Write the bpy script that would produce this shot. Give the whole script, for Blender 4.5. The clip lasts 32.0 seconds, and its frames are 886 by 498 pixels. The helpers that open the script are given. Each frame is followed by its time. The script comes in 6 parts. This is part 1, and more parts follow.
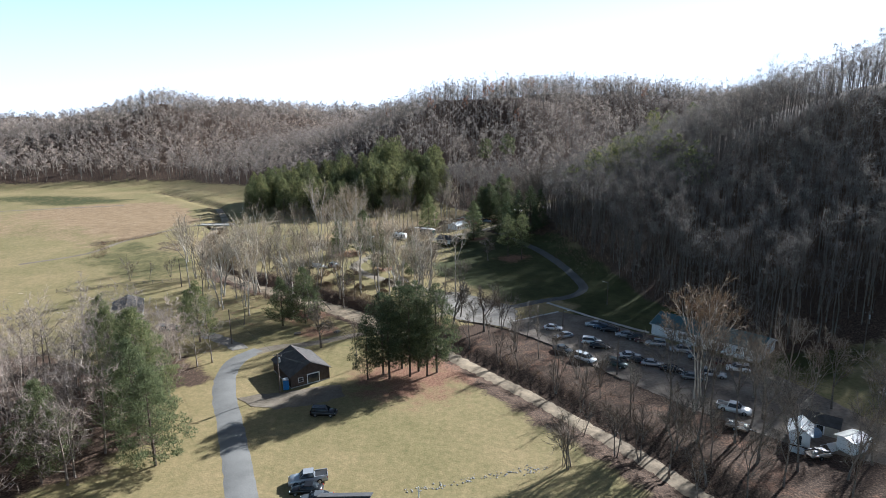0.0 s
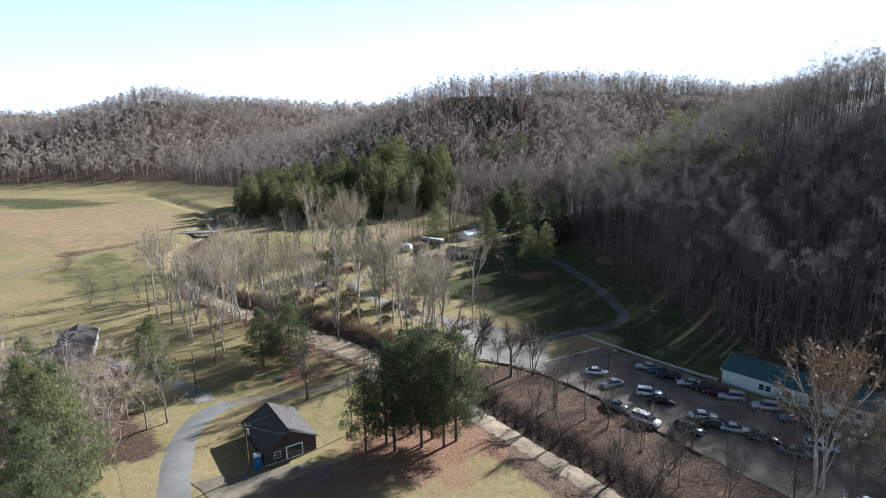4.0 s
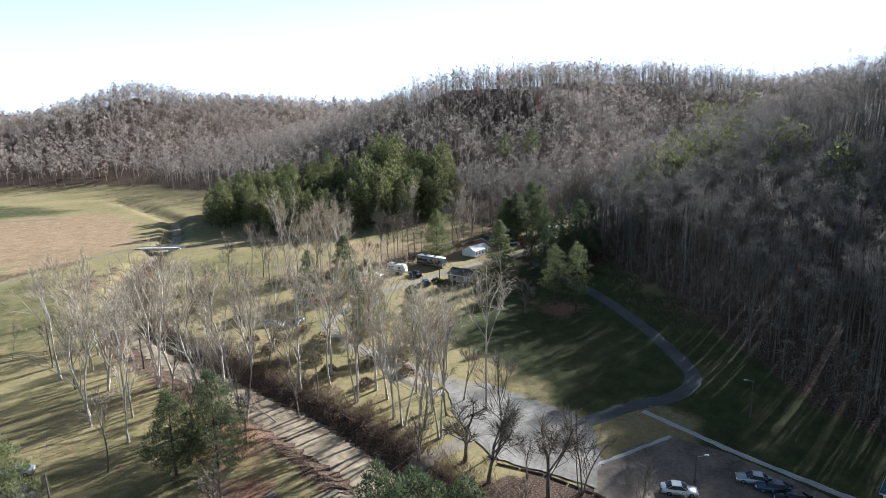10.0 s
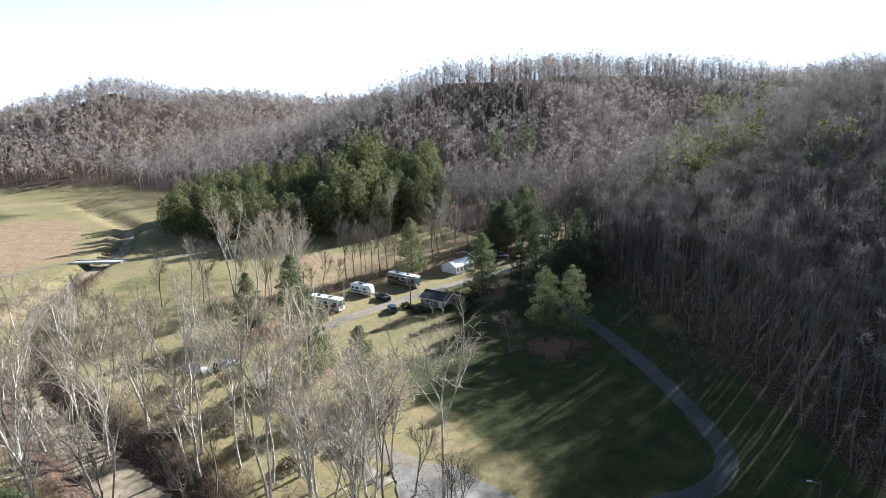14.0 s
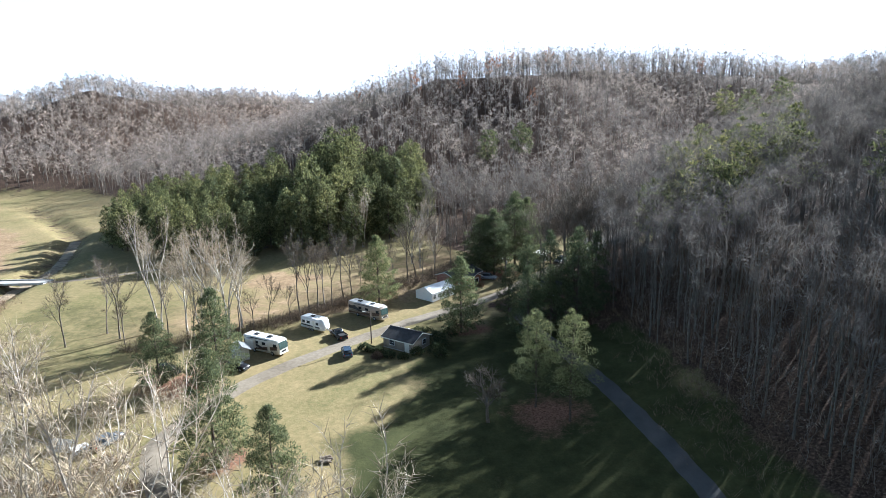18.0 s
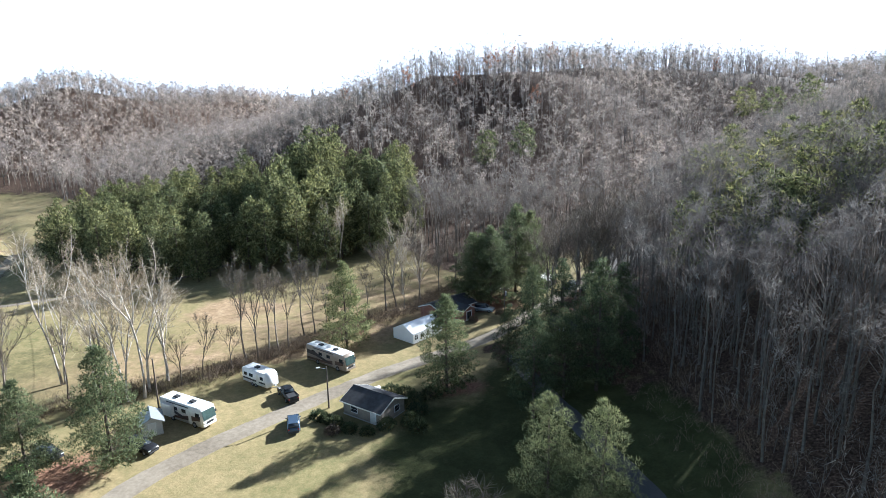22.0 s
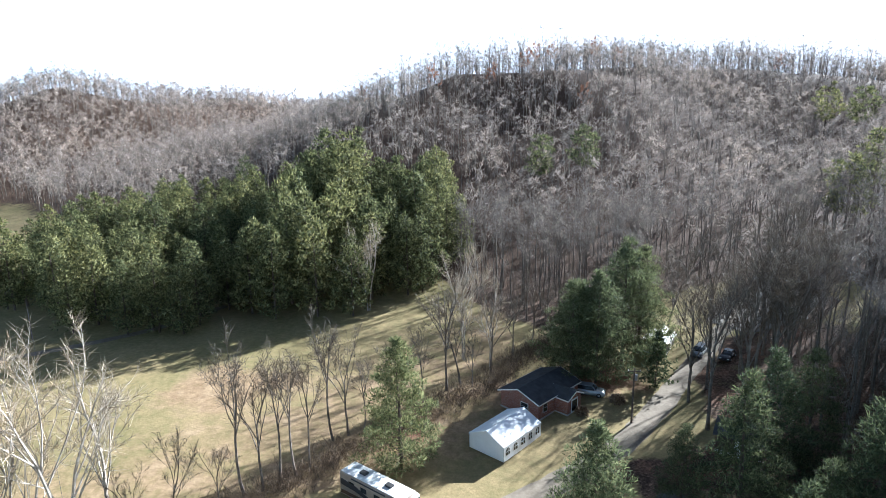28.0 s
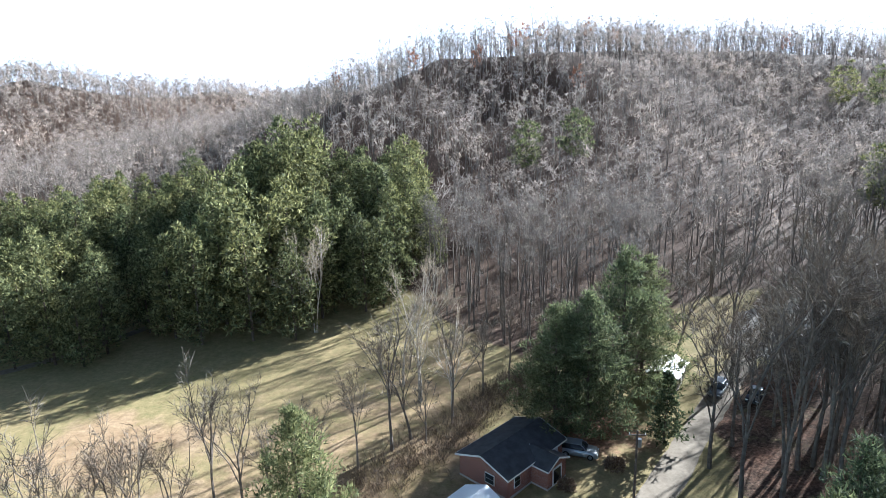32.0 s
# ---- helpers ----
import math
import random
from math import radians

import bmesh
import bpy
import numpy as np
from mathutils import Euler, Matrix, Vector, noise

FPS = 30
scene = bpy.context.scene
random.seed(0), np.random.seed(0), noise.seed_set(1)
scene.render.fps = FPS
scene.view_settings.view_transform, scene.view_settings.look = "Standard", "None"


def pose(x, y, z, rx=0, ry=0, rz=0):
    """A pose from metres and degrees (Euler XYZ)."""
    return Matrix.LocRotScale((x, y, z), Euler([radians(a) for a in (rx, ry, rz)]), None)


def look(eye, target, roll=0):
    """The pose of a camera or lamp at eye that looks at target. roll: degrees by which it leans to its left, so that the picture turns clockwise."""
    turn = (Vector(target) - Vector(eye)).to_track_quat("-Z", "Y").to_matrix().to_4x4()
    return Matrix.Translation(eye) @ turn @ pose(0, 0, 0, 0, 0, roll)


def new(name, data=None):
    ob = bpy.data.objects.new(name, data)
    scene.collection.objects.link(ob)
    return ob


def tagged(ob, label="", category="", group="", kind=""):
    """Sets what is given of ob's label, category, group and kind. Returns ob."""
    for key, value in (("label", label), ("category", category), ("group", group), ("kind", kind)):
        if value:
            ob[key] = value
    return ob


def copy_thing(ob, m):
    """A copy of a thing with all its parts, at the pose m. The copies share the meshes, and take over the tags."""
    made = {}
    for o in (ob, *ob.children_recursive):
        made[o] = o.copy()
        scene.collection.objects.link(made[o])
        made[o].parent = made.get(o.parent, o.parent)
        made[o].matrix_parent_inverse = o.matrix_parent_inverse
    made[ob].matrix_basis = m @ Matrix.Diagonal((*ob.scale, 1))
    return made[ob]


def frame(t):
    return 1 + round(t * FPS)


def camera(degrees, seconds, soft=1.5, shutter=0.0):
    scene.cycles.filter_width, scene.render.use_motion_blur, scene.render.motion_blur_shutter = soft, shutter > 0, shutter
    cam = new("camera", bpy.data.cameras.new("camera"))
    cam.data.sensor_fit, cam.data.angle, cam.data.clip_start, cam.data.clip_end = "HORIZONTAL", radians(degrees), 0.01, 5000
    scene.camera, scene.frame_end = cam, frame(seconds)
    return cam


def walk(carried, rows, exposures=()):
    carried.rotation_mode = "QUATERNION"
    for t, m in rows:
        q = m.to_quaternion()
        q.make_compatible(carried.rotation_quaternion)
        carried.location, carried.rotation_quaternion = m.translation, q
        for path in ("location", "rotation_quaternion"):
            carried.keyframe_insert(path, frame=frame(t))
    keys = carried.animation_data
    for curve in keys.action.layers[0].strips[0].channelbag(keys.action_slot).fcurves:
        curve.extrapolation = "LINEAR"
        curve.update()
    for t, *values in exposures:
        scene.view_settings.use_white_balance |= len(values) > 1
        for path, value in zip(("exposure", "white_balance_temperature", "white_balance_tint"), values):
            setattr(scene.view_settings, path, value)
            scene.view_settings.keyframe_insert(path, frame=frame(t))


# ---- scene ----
cam = camera(74.7, 32.0, 0.8)
PATH = [
    (0, (4.57, -2.38, 52.39), (-2.5, 95.09, 31.19), -0.92),
    (1, (3.03, 5.19, 52.06), (-4.1, 102.66, 30.87), -0.86),
    (2, (1.65, 12.45, 51.81), (-5.55, 109.91, 30.6), -0.84),
    (3, (0.44, 19.7, 51.59), (-6.81, 117.15, 30.36), -0.81),
    (3.5, (-0.18, 23.2, 51.53), (-7.45, 120.65, 30.28), -0.81),
    (5.5, (-2.58, 37.4, 51.08), (-10.06, 134.8, 29.66), -0.91),
    (6, (-3.16, 40.88, 50.99), (-10.72, 138.27, 29.6), -0.95),
    (7, (-4.31, 47.68, 50.76), (-11.95, 145.08, 29.42), -0.97),
    (8, (-4.87, 54.86, 50.44), (-12.65, 152.24, 29.09), -1.10),
    (9, (-4.36, 61.96, 50.2), (-12.26, 159.29, 28.69), -1.26),
    (10, (-3.32, 69.03, 50.03), (-11.19, 166.33, 28.33), -1.27),
    (11, (-2.04, 76.25, 49.96), (-9.88, 173.49, 28.0), -1.26),
    (12, (-0.58, 83.65, 49.75), (-8.45, 180.85, 27.6), -1.29),
    (13, (0.74, 91.02, 49.71), (-7.2, 188.18, 27.39), -1.37),
    (14, (2.09, 98.64, 49.27), (-5.96, 195.79, 26.99), -1.39),
    (14.5, (2.58, 102.42, 49.02), (-5.46, 199.58, 26.76), -1.44),
    (16.5, (4.97, 117.82, 48.53), (-3.24, 214.96, 26.26), -1.38),
    (17, (5.57, 121.46, 48.45), (-2.67, 218.58, 26.12), -1.39),
    (18, (6.62, 128.85, 48.18), (-1.67, 225.98, 25.88), -1.36),
    (19, (7.13, 136.26, 47.99), (-1.12, 233.39, 25.69), -1.19),
    (20, (7.5, 143.61, 47.79), (-0.77, 240.74, 25.5), -1.17),
    (21, (7.51, 151.05, 47.48), (-0.75, 248.19, 25.25), -1.12),
    (22, (7.35, 158.28, 47.3), (-0.81, 255.43, 25.08), -1.08),
    (22.5, (7.38, 161.71, 47.43), (-0.88, 258.85, 25.17), -1.04),
    (23, (7.1, 165.28, 47.42), (-1.19, 262.4, 25.1), -0.99),
    (23.5, (6.51, 168.99, 47.22), (-1.73, 266.13, 24.93), -0.92),
    (24, (5.6, 172.65, 47.01), (-2.62, 269.81, 24.82), -0.71),
    (24.5, (4.14, 176.28, 46.85), (-4.05, 273.47, 24.8), -0.44),
    (25, (2.05, 179.65, 46.77), (-6.18, 276.87, 24.83), -0.29),
    (25.5, (-0.22, 182.86, 46.81), (-8.57, 280.09, 24.98), -0.19),
    (27.5, (-8.51, 196.11, 46.02), (-17.38, 293.45, 24.87), -0.81),
    (28, (-9.48, 199.05, 45.87), (-18.26, 296.38, 24.66), -0.82),
    (28.5, (-10.26, 201.95, 45.71), (-18.89, 299.28, 24.43), -0.85),
    (29, (-10.37, 204.86, 45.65), (-18.93, 302.13, 24.06), -0.96),
    (29.5, (-9.99, 207.85, 45.29), (-18.55, 305.1, 23.6), -1.10),
    (30, (-9.28, 211.13, 44.85), (-17.81, 308.33, 22.96), -1.16),
    (30.5, (-8.2, 214.17, 44.25), (-16.78, 311.38, 22.4), -1.36),
    (31, (-7.15, 216.99, 43.92), (-15.61, 314.19, 22.01), -1.36),
    (31.5, (-5.87, 219.58, 43.82), (-14.29, 316.73, 21.66), -1.37),
    (32, (-4.43, 222.13, 43.79), (-12.91, 319.21, 21.36), -1.48),
]
walk(cam, [(t, look(eye, target, roll)) for t, eye, target, roll in PATH], [(0, 1.48, 5150, 8), (6, 1.56, 5150, 8), (13, 1.78, 5100, 7), (20, 2.1, 5050, 7), (28, 2.2, 5000, 7), (32, 2.36, 5000, 7)])

# ---------- world and sun ----------
SUN_ELEVATION, SUN_AZIMUTH = 25.3, 43.0   # degrees above the horizon; clockwise from +y
world = bpy.data.worlds.new("sky")
scene.world = world
world.use_nodes = True
wn = world.node_tree.nodes
sky = wn.new("ShaderNodeTexSky")
sky.sky_type, sky.sun_disc = "NISHITA", False
sky.sun_elevation, sky.sun_rotation = radians(SUN_ELEVATION), radians(SUN_AZIMUTH)
sky.air_density, sky.dust_density = 1.0, 1.2
wn["Background"].inputs["Strength"].default_value = 0.026
haze = wn.new("ShaderNodeHueSaturation")
haze.inputs["Saturation"].default_value = 0.7
world.node_tree.links.new(sky.outputs[0], haze.inputs["Color"])
world.node_tree.links.new(haze.outputs[0], wn["Background"].inputs["Color"])
sun_data = bpy.data.lights.new("sun", "SUN")
sun_data.energy, sun_data.angle, sun_data.color = 5.0, radians(0.6), (1.0, 0.9, 0.76)
sun = new("sun", sun_data)
_e, _a = radians(SUN_ELEVATION), radians(SUN_AZIMUTH)
SUN_WAY = Vector((math.sin(_a) * math.cos(_e), math.cos(_a) * math.cos(_e), math.sin(_e)))
sun.matrix_world = look(SUN_WAY * 200, (0, 0, 0))

# ---------- hazy bright sky low over the hills, far beyond them ----------
def sky_backdrop():
    m = bpy.data.materials.new("bright_haze")
    m.use_nodes = True
    nt = m.node_tree
    nt.nodes.remove(nt.nodes["Principled BSDF"])
    em = nt.nodes.new("ShaderNodeEmission")
    em.inputs["Strength"].default_value = 0.46
    tc = nt.nodes.new("ShaderNodeTexCoord")
    dot = nt.nodes.new("ShaderNodeVectorMath")
    dot.operation = "DOT_PRODUCT"
    dot.inputs[1].default_value = (-0.55, -0.1, 0.83)
    nt.links.new(tc.outputs["Generated"], dot.inputs[0])
    r = nt.nodes.new("ShaderNodeValToRGB")
    r.color_ramp.elements[0].position, r.color_ramp.elements[0].color = 0.0, (1, 1, 1, 1)
    r.color_ramp.elements[1].position, r.color_ramp.elements[1].color = 0.45, (0.55, 0.88, 1, 1)
    nt.links.new(dot.outputs["Value"], r.inputs["Fac"])
    nt.links.new(r.outputs["Color"], em.inputs["Color"])
    nt.links.new(em.outputs[0], nt.nodes["Material Output"].inputs["Surface"])
    n, rad, top = 96, 3650.0, 1120.0
    verts = [(rad * math.cos(2 * math.pi * k / n), rad * math.sin(2 * math.pi * k / n) + 100, z) for z in (-120.0, top) for k in range(n)]
    me = bpy.data.meshes.new("sky_backdrop")
    me.from_pydata(verts, [], [(k, (k + 1) % n, n + (k + 1) % n, n + k) for k in range(n)])
    me.materials.append(m)
    return tagged(new("sky_backdrop", me), "white hazy sky beyond the farthest hills", "sky", kind="structure")


sky_backdrop()

# ---------- materials ----------
def material(name, build, rough=0.85, metal=0.0, spec=0.3):
    m = bpy.data.materials.new(name)
    m.use_nodes = True
    nt = m.node_tree
    b = nt.nodes["Principled BSDF"]
    b.inputs["Roughness"].default_value = rough
    b.inputs["Metallic"].default_value = metal
    b.inputs["Specular IOR Level"].default_value = spec
    build(nt, b)
    return m


def nd(nt, kind, **values):
    n = nt.nodes.new(kind)
    for k, v in values.items():
        n.inputs[k].default_value = v
    return n


def where(nt, space="Object"):
    if space == "World":
        return nt.nodes.new("ShaderNodeNewGeometry").outputs["Position"]
    return nt.nodes.new("ShaderNodeTexCoord").outputs[space]


def noise_of(nt, scale, detail=4.0, space="Object", rough=0.6):
    n = nd(nt, "ShaderNodeTexNoise", Scale=scale, Detail=detail, Roughness=rough)
    nt.links.new(where(nt, space), n.inputs["Vector"])
    return n.outputs["Fac"]


def ramp_of(nt, fac, stops):
    r = nt.nodes.new("ShaderNodeValToRGB")
    el = r.color_ramp.elements
    while len(el) < len(stops):
        el.new(0.5)
    for e, (p, c) in zip(el, stops):
        e.position, e.color = p, (*c, 1)
    nt.links.new(fac, r.inputs["Fac"])
    return r.outputs["Color"]


def mix_of(nt, fac, a, b, blend="MIX"):
    m = nt.nodes.new("ShaderNodeMix")
    m.data_type, m.blend_type = "RGBA", blend
    for value, socket in ((fac, m.inputs[0]), (a, m.inputs[6]), (b, m.inputs[7])):
        if hasattr(value, "links"):
            nt.links.new(value, socket)
        elif isinstance(value, tuple):
            socket.default_value = (*value, 1)
        else:
            socket.default_value = value
    return m.outputs[2]


def bump_of(nt, b, height, strength=0.4, distance=0.05):
    n = nd(nt, "ShaderNodeBump", Strength=strength, Distance=distance)
    nt.links.new(height, n.inputs["Height"])
    nt.links.new(n.outputs[0], b.inputs["Normal"])


def painted(name, color, wear=0.25, rough=0.5, metal=0.0, scale=3.0, spec=0.4, grain=40.0):
    """Paint or plastic: one colour with stains at a large and grain at a small scale."""
    def build(nt, b):
        dark = tuple(c * (1 - wear) for c in color)
        big = noise_of(nt, scale, 5)
        col = ramp_of(nt, big, [(0.3, dark), (0.65, color)])
        fine = noise_of(nt, grain, 3)
        col = mix_of(nt, 0.25, col, ramp_of(nt, fine, [(0.3, (0.55, 0.55, 0.55)), (0.7, (1, 1, 1))]), "MULTIPLY")
        nt.links.new(col, b.inputs["Base Color"])
        bump_of(nt, b, fine, 0.1, 0.01)
    return material(name, build, rough, metal, spec)


def bark(name, low, high, scale=2.0):
    def build(nt, b):
        info = nt.nodes.new("ShaderNodeObjectInfo")
        col = ramp_of(nt, noise_of(nt, scale, 6), [(0.3, low), (0.7, high)])
        vary = ramp_of(nt, info.outputs["Random"], [(0.0, (0.75, 0.72, 0.7)), (1.0, (1.15, 1.1, 1.05))])
        col = mix_of(nt, 1.0, col, vary, "MULTIPLY")
        nt.links.new(col, b.inputs["Base Color"])
        bump_of(nt, b, noise_of(nt, 14.0, 4), 0.5, 0.03)
    return material(name, build, 0.9)


def island_leaf(name, stops, trans=0.0, rough=0.75):
    """Leaves, needles or twigs: each piece takes its own tone."""
    def build(nt, b):
        geo = nt.nodes.new("ShaderNodeNewGeometry")
        info = nt.nodes.new("ShaderNodeObjectInfo")
        col = ramp_of(nt, geo.outputs["Random Per Island"], stops)
        vary = ramp_of(nt, info.outputs["Random"], [(0.0, (0.8, 0.84, 0.8)), (1.0, (1.15, 1.1, 0.95))])
        col = mix_of(nt, 1.0, col, vary, "MULTIPLY")
        tone = nt.nodes.new("ShaderNodeAttribute")
        tone.attribute_name = "tone"
        col = mix_of(nt, 1.0, col, ramp_of(nt, tone.outputs["Fac"], [(0.0, (1, 1, 1)), (0.15, (0.62, 0.61, 0.63)), (0.6, (0.95, 0.93, 0.93)), (1.0, (1.3, 1.25, 1.2))]), "MULTIPLY")
        big = ramp_of(nt, noise_of(nt, 0.025, 3, "World"), [(0.3, (0.8, 0.8, 0.82)), (0.7, (1.15, 1.1, 1.05))])
        col = mix_of(nt, 1.0, col, big, "MULTIPLY")
        nt.links.new(col, b.inputs["Base Color"])
        if trans:
            t = nt.nodes.new("ShaderNodeBsdfTranslucent")
            nt.links.new(col, t.inputs["Color"])
            mx = nt.nodes.new("ShaderNodeMixShader")
            mx.inputs[0].default_value = trans
            nt.links.new(b.outputs[0], mx.inputs[1])
            nt.links.new(t.outputs[0], mx.inputs[2])
            nt.links.new(mx.outputs[0], nt.nodes["Material Output"].inputs["Surface"])
    return material(name, build, rough, 0, 0.2)


def ground_build(nt, b):
    def attr(name):
        a = nt.nodes.new("ShaderNodeAttribute")
        a.attribute_name = name
        return a.outputs["Fac"]
    broad, mid, fine = noise_of(nt, 0.035, 6), noise_of(nt, 0.22, 9, rough=0.75), noise_of(nt, 3.0, 6)
    grass = ramp_of(nt, mid, [(0.25, (0.105, 0.1, 0.042)), (0.5, (0.21, 0.172, 0.084)), (0.75, (0.32, 0.247, 0.132))])
    grass = mix_of(nt, 0.55, grass, ramp_of(nt, broad, [(0.35, (0.125, 0.13, 0.052)), (0.65, (0.33, 0.25, 0.138))]))
    tuft = noise_of(nt, 0.9, 5, rough=0.7)
    grass = mix_of(nt, 0.3, grass, ramp_of(nt, tuft, [(0.35, (0.13, 0.125, 0.042)), (0.5, (0.27, 0.205, 0.09)), (0.65, (0.42, 0.31, 0.15))]))
    tan = ramp_of(nt, mid, [(0.25, (0.13, 0.08, 0.045)), (0.5, (0.27, 0.185, 0.105)), (0.75, (0.42, 0.32, 0.2))])
    tan = mix_of(nt, 0.4, tan, ramp_of(nt, tuft, [(0.35, (0.14, 0.085, 0.05)), (0.65, (0.42, 0.31, 0.18))]))
    litter = ramp_of(nt, fine, [(0.3, (0.026, 0.018, 0.013)), (0.55, (0.09, 0.06, 0.042)), (0.75, (0.23, 0.152, 0.105))])
    red = ramp_of(nt, fine, [(0.3, (0.125, 0.066, 0.042)), (0.7, (0.32, 0.18, 0.115))])
    def soft(name, lo, hi):
        s = nt.nodes.new("ShaderNodeMath")
        s.operation = "ADD"
        nt.links.new(attr(name), s.inputs[0])
        k = nt.nodes.new("ShaderNodeMapRange")
        k.inputs[1].default_value, k.inputs[2].default_value, k.inputs[3].default_value, k.inputs[4].default_value = 0.3, 0.7, -0.35, 0.35
        nt.links.new(mid, k.inputs[0])
        nt.links.new(k.outputs[0], s.inputs[1])
        r = nt.nodes.new("ShaderNodeMapRange")
        r.inputs[1].default_value, r.inputs[2].default_value = lo, hi
        nt.links.new(s.outputs[0], r.inputs[0])
        return r.outputs[0]
    # Green grass, darkened to hold the shade on the lawn by the woods.
    shaded_green = ramp_of(nt, mid, [(0.3, (0.03, 0.036, 0.013)), (0.7, (0.084, 0.085, 0.032))])
    col = mix_of(nt, soft("tan", 0.3, 0.7), grass, tan)
    col = mix_of(nt, soft("green", 0.3, 0.8), col, shaded_green)
    col = mix_of(nt, soft("leaf", 0.35, 0.65), col, litter)
    col = mix_of(nt, soft("red", 0.35, 0.75), col, red)
    col = mix_of(nt, 0.5, col, ramp_of(nt, fine, [(0.3, (0.6, 0.6, 0.6)), (0.6, (1, 1, 1))]), "MULTIPLY")
    nt.links.new(col, b.inputs["Base Color"])
    bump_of(nt, b, fine, 0.45, 0.1)


M_GROUND = material("grass_and_litter", ground_build, 0.95, 0, 0.1)


def gravel(name, low, high, scale=6.0, rough=0.9):
    def build(nt, b):
        f = noise_of(nt, scale, 6)
        col = mix_of(nt, 0.5, ramp_of(nt, f, [(0.3, low), (0.7, high)]), ramp_of(nt, noise_of(nt, 0.18, 4), [(0.35, low), (0.65, high)]))
        nt.links.new(col, b.inputs["Base Color"])
        bump_of(nt, b, f, 0.5, 0.05)
    return material(name, build, rough)


M_ASPHALT = gravel("worn_asphalt", (0.12, 0.115, 0.106), (0.22, 0.212, 0.196))
M_PATH = gravel("path_asphalt", (0.055, 0.054, 0.053), (0.11, 0.107, 0.102))
M_CAMPROAD = gravel("packed_gravel", (0.125, 0.1, 0.07), (0.28, 0.235, 0.175), 1.6)
M_GRAVEL = gravel("grey_gravel", (0.095, 0.082, 0.067), (0.29, 0.262, 0.226), 1.3)
M_DIRT = gravel("dirt_gravel", (0.105, 0.082, 0.057), (0.23, 0.19, 0.14), 1.8)
M_LOT = gravel("lot_gravel", (0.075, 0.055, 0.041), (0.25, 0.205, 0.16), 1.6)
M_CREEKBED = gravel("creek_gravel", (0.07, 0.052, 0.034), (0.42, 0.33, 0.22), 0.8)
M_BARK = bark("grey_bark", (0.10, 0.085, 0.07), (0.24, 0.21, 0.18))
M_SYCAMORE = bark("pale_bark", (0.24, 0.21, 0.175), (0.66, 0.62, 0.55), 1.0)
M_PINEBARK = bark("pine_bark", (0.05, 0.04, 0.032), (0.14, 0.11, 0.09))
# Twig colour lightened and greyed to carry the haze over the hills.
M_TWIGHAZE = island_leaf("hazed_twigs", [(0.0, (0.218, 0.191, 0.185)), (0.5, (0.34, 0.3, 0.291)), (1.0, (0.486, 0.434, 0.42))], 0.28)
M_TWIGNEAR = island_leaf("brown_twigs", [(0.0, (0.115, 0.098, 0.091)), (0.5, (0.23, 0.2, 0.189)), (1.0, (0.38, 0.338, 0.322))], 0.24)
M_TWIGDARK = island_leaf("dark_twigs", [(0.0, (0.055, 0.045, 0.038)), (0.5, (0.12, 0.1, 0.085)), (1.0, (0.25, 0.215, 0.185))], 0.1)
M_TWIGPALE = island_leaf("pale_twigs", [(0.0, (0.18, 0.145, 0.11)), (0.5, (0.34, 0.285, 0.225)), (1.0, (0.55, 0.48, 0.4))], 0.2)
# Shade on the wood-edge pines is darkened into this needle colour.
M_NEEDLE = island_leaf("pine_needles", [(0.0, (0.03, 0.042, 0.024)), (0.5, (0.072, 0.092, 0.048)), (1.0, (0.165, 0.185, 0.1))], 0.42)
# Paler copy: sun glowing through the lit pines is put into the colour.
M_NEEDLESUNLIT = island_leaf("pale_sunlit_needles", [(0.0, (0.052, 0.066, 0.034)), (0.5, (0.125, 0.146, 0.074)), (1.0, (0.27, 0.288, 0.155))], 0.48)
M_GROVE = island_leaf("grove_needles", [(0.0, (0.045, 0.055, 0.028)), (0.5, (0.13, 0.142, 0.066)), (1.0, (0.36, 0.36, 0.17))], 0.36)
M_RUST = island_leaf("russet_leaves", [(0.0, (0.17, 0.08, 0.05)), (0.5, (0.32, 0.15, 0.095)), (1.0, (0.46, 0.26, 0.17))], 0.25)

# ---------- the lie of the land ----------
def step(a, b, v):
    u = np.clip((v - a) / (b - a), 0, 1)
    return u * u * (3 - 2 * u)


CREEK = [(75, 10), (45, 60), (36, 76), (30, 86), (20, 99), (13, 108), (6, 116), (-9, 133), (-24, 148), (-36, 158), (-46, 165), (-58, 174), (-68, 180), (-83, 191),
         (-102, 211), (-119, 238), (-127, 260), (-131, 278), (-138, 305), (-160, 345), (-240, 420)]
RIDGES = [  # ((x, y, height) along the crest, width)
    ([(-105, 580, 36), (-72, 572, 49), (-28, 556, 70), (10, 553, 66), (90, 605, 77), (170, 605, 62), (220, 615, 66), (290, 640, 62), (500, 640, 56)], 126),
    ([(350, -60, 70), (248, 150, 73), (172, 256, 63.5), (190, 400, 38), (225, 560, 24)], 88),
    ([(-900, 500, 30), (-620, 610, 30), (-450, 635, 44), (-408, 652, 60), (-372, 668, 75), (-320, 700, 60), (-215, 835, 52)], 135),
    ([(-900, 1950, 88), (-800, 1960, 108), (-700, 1940, 90), (-500, 1900, 88), (200, 1750, 90), (1500, 1500, 120)], 420),
    ([(-2600, 1500, 65), (-900, 1950, 85)], 420),
    ([(-260, 1020, 52), (-60, 980, 62), (200, 900, 84)], 190),
    ([(-175, -60, 16), (-160, 60, 12), (-165, 110, 5)], 42),
    ([(-900, -500, 90), (0, -650, 80), (900, -400, 100)], 220),
]


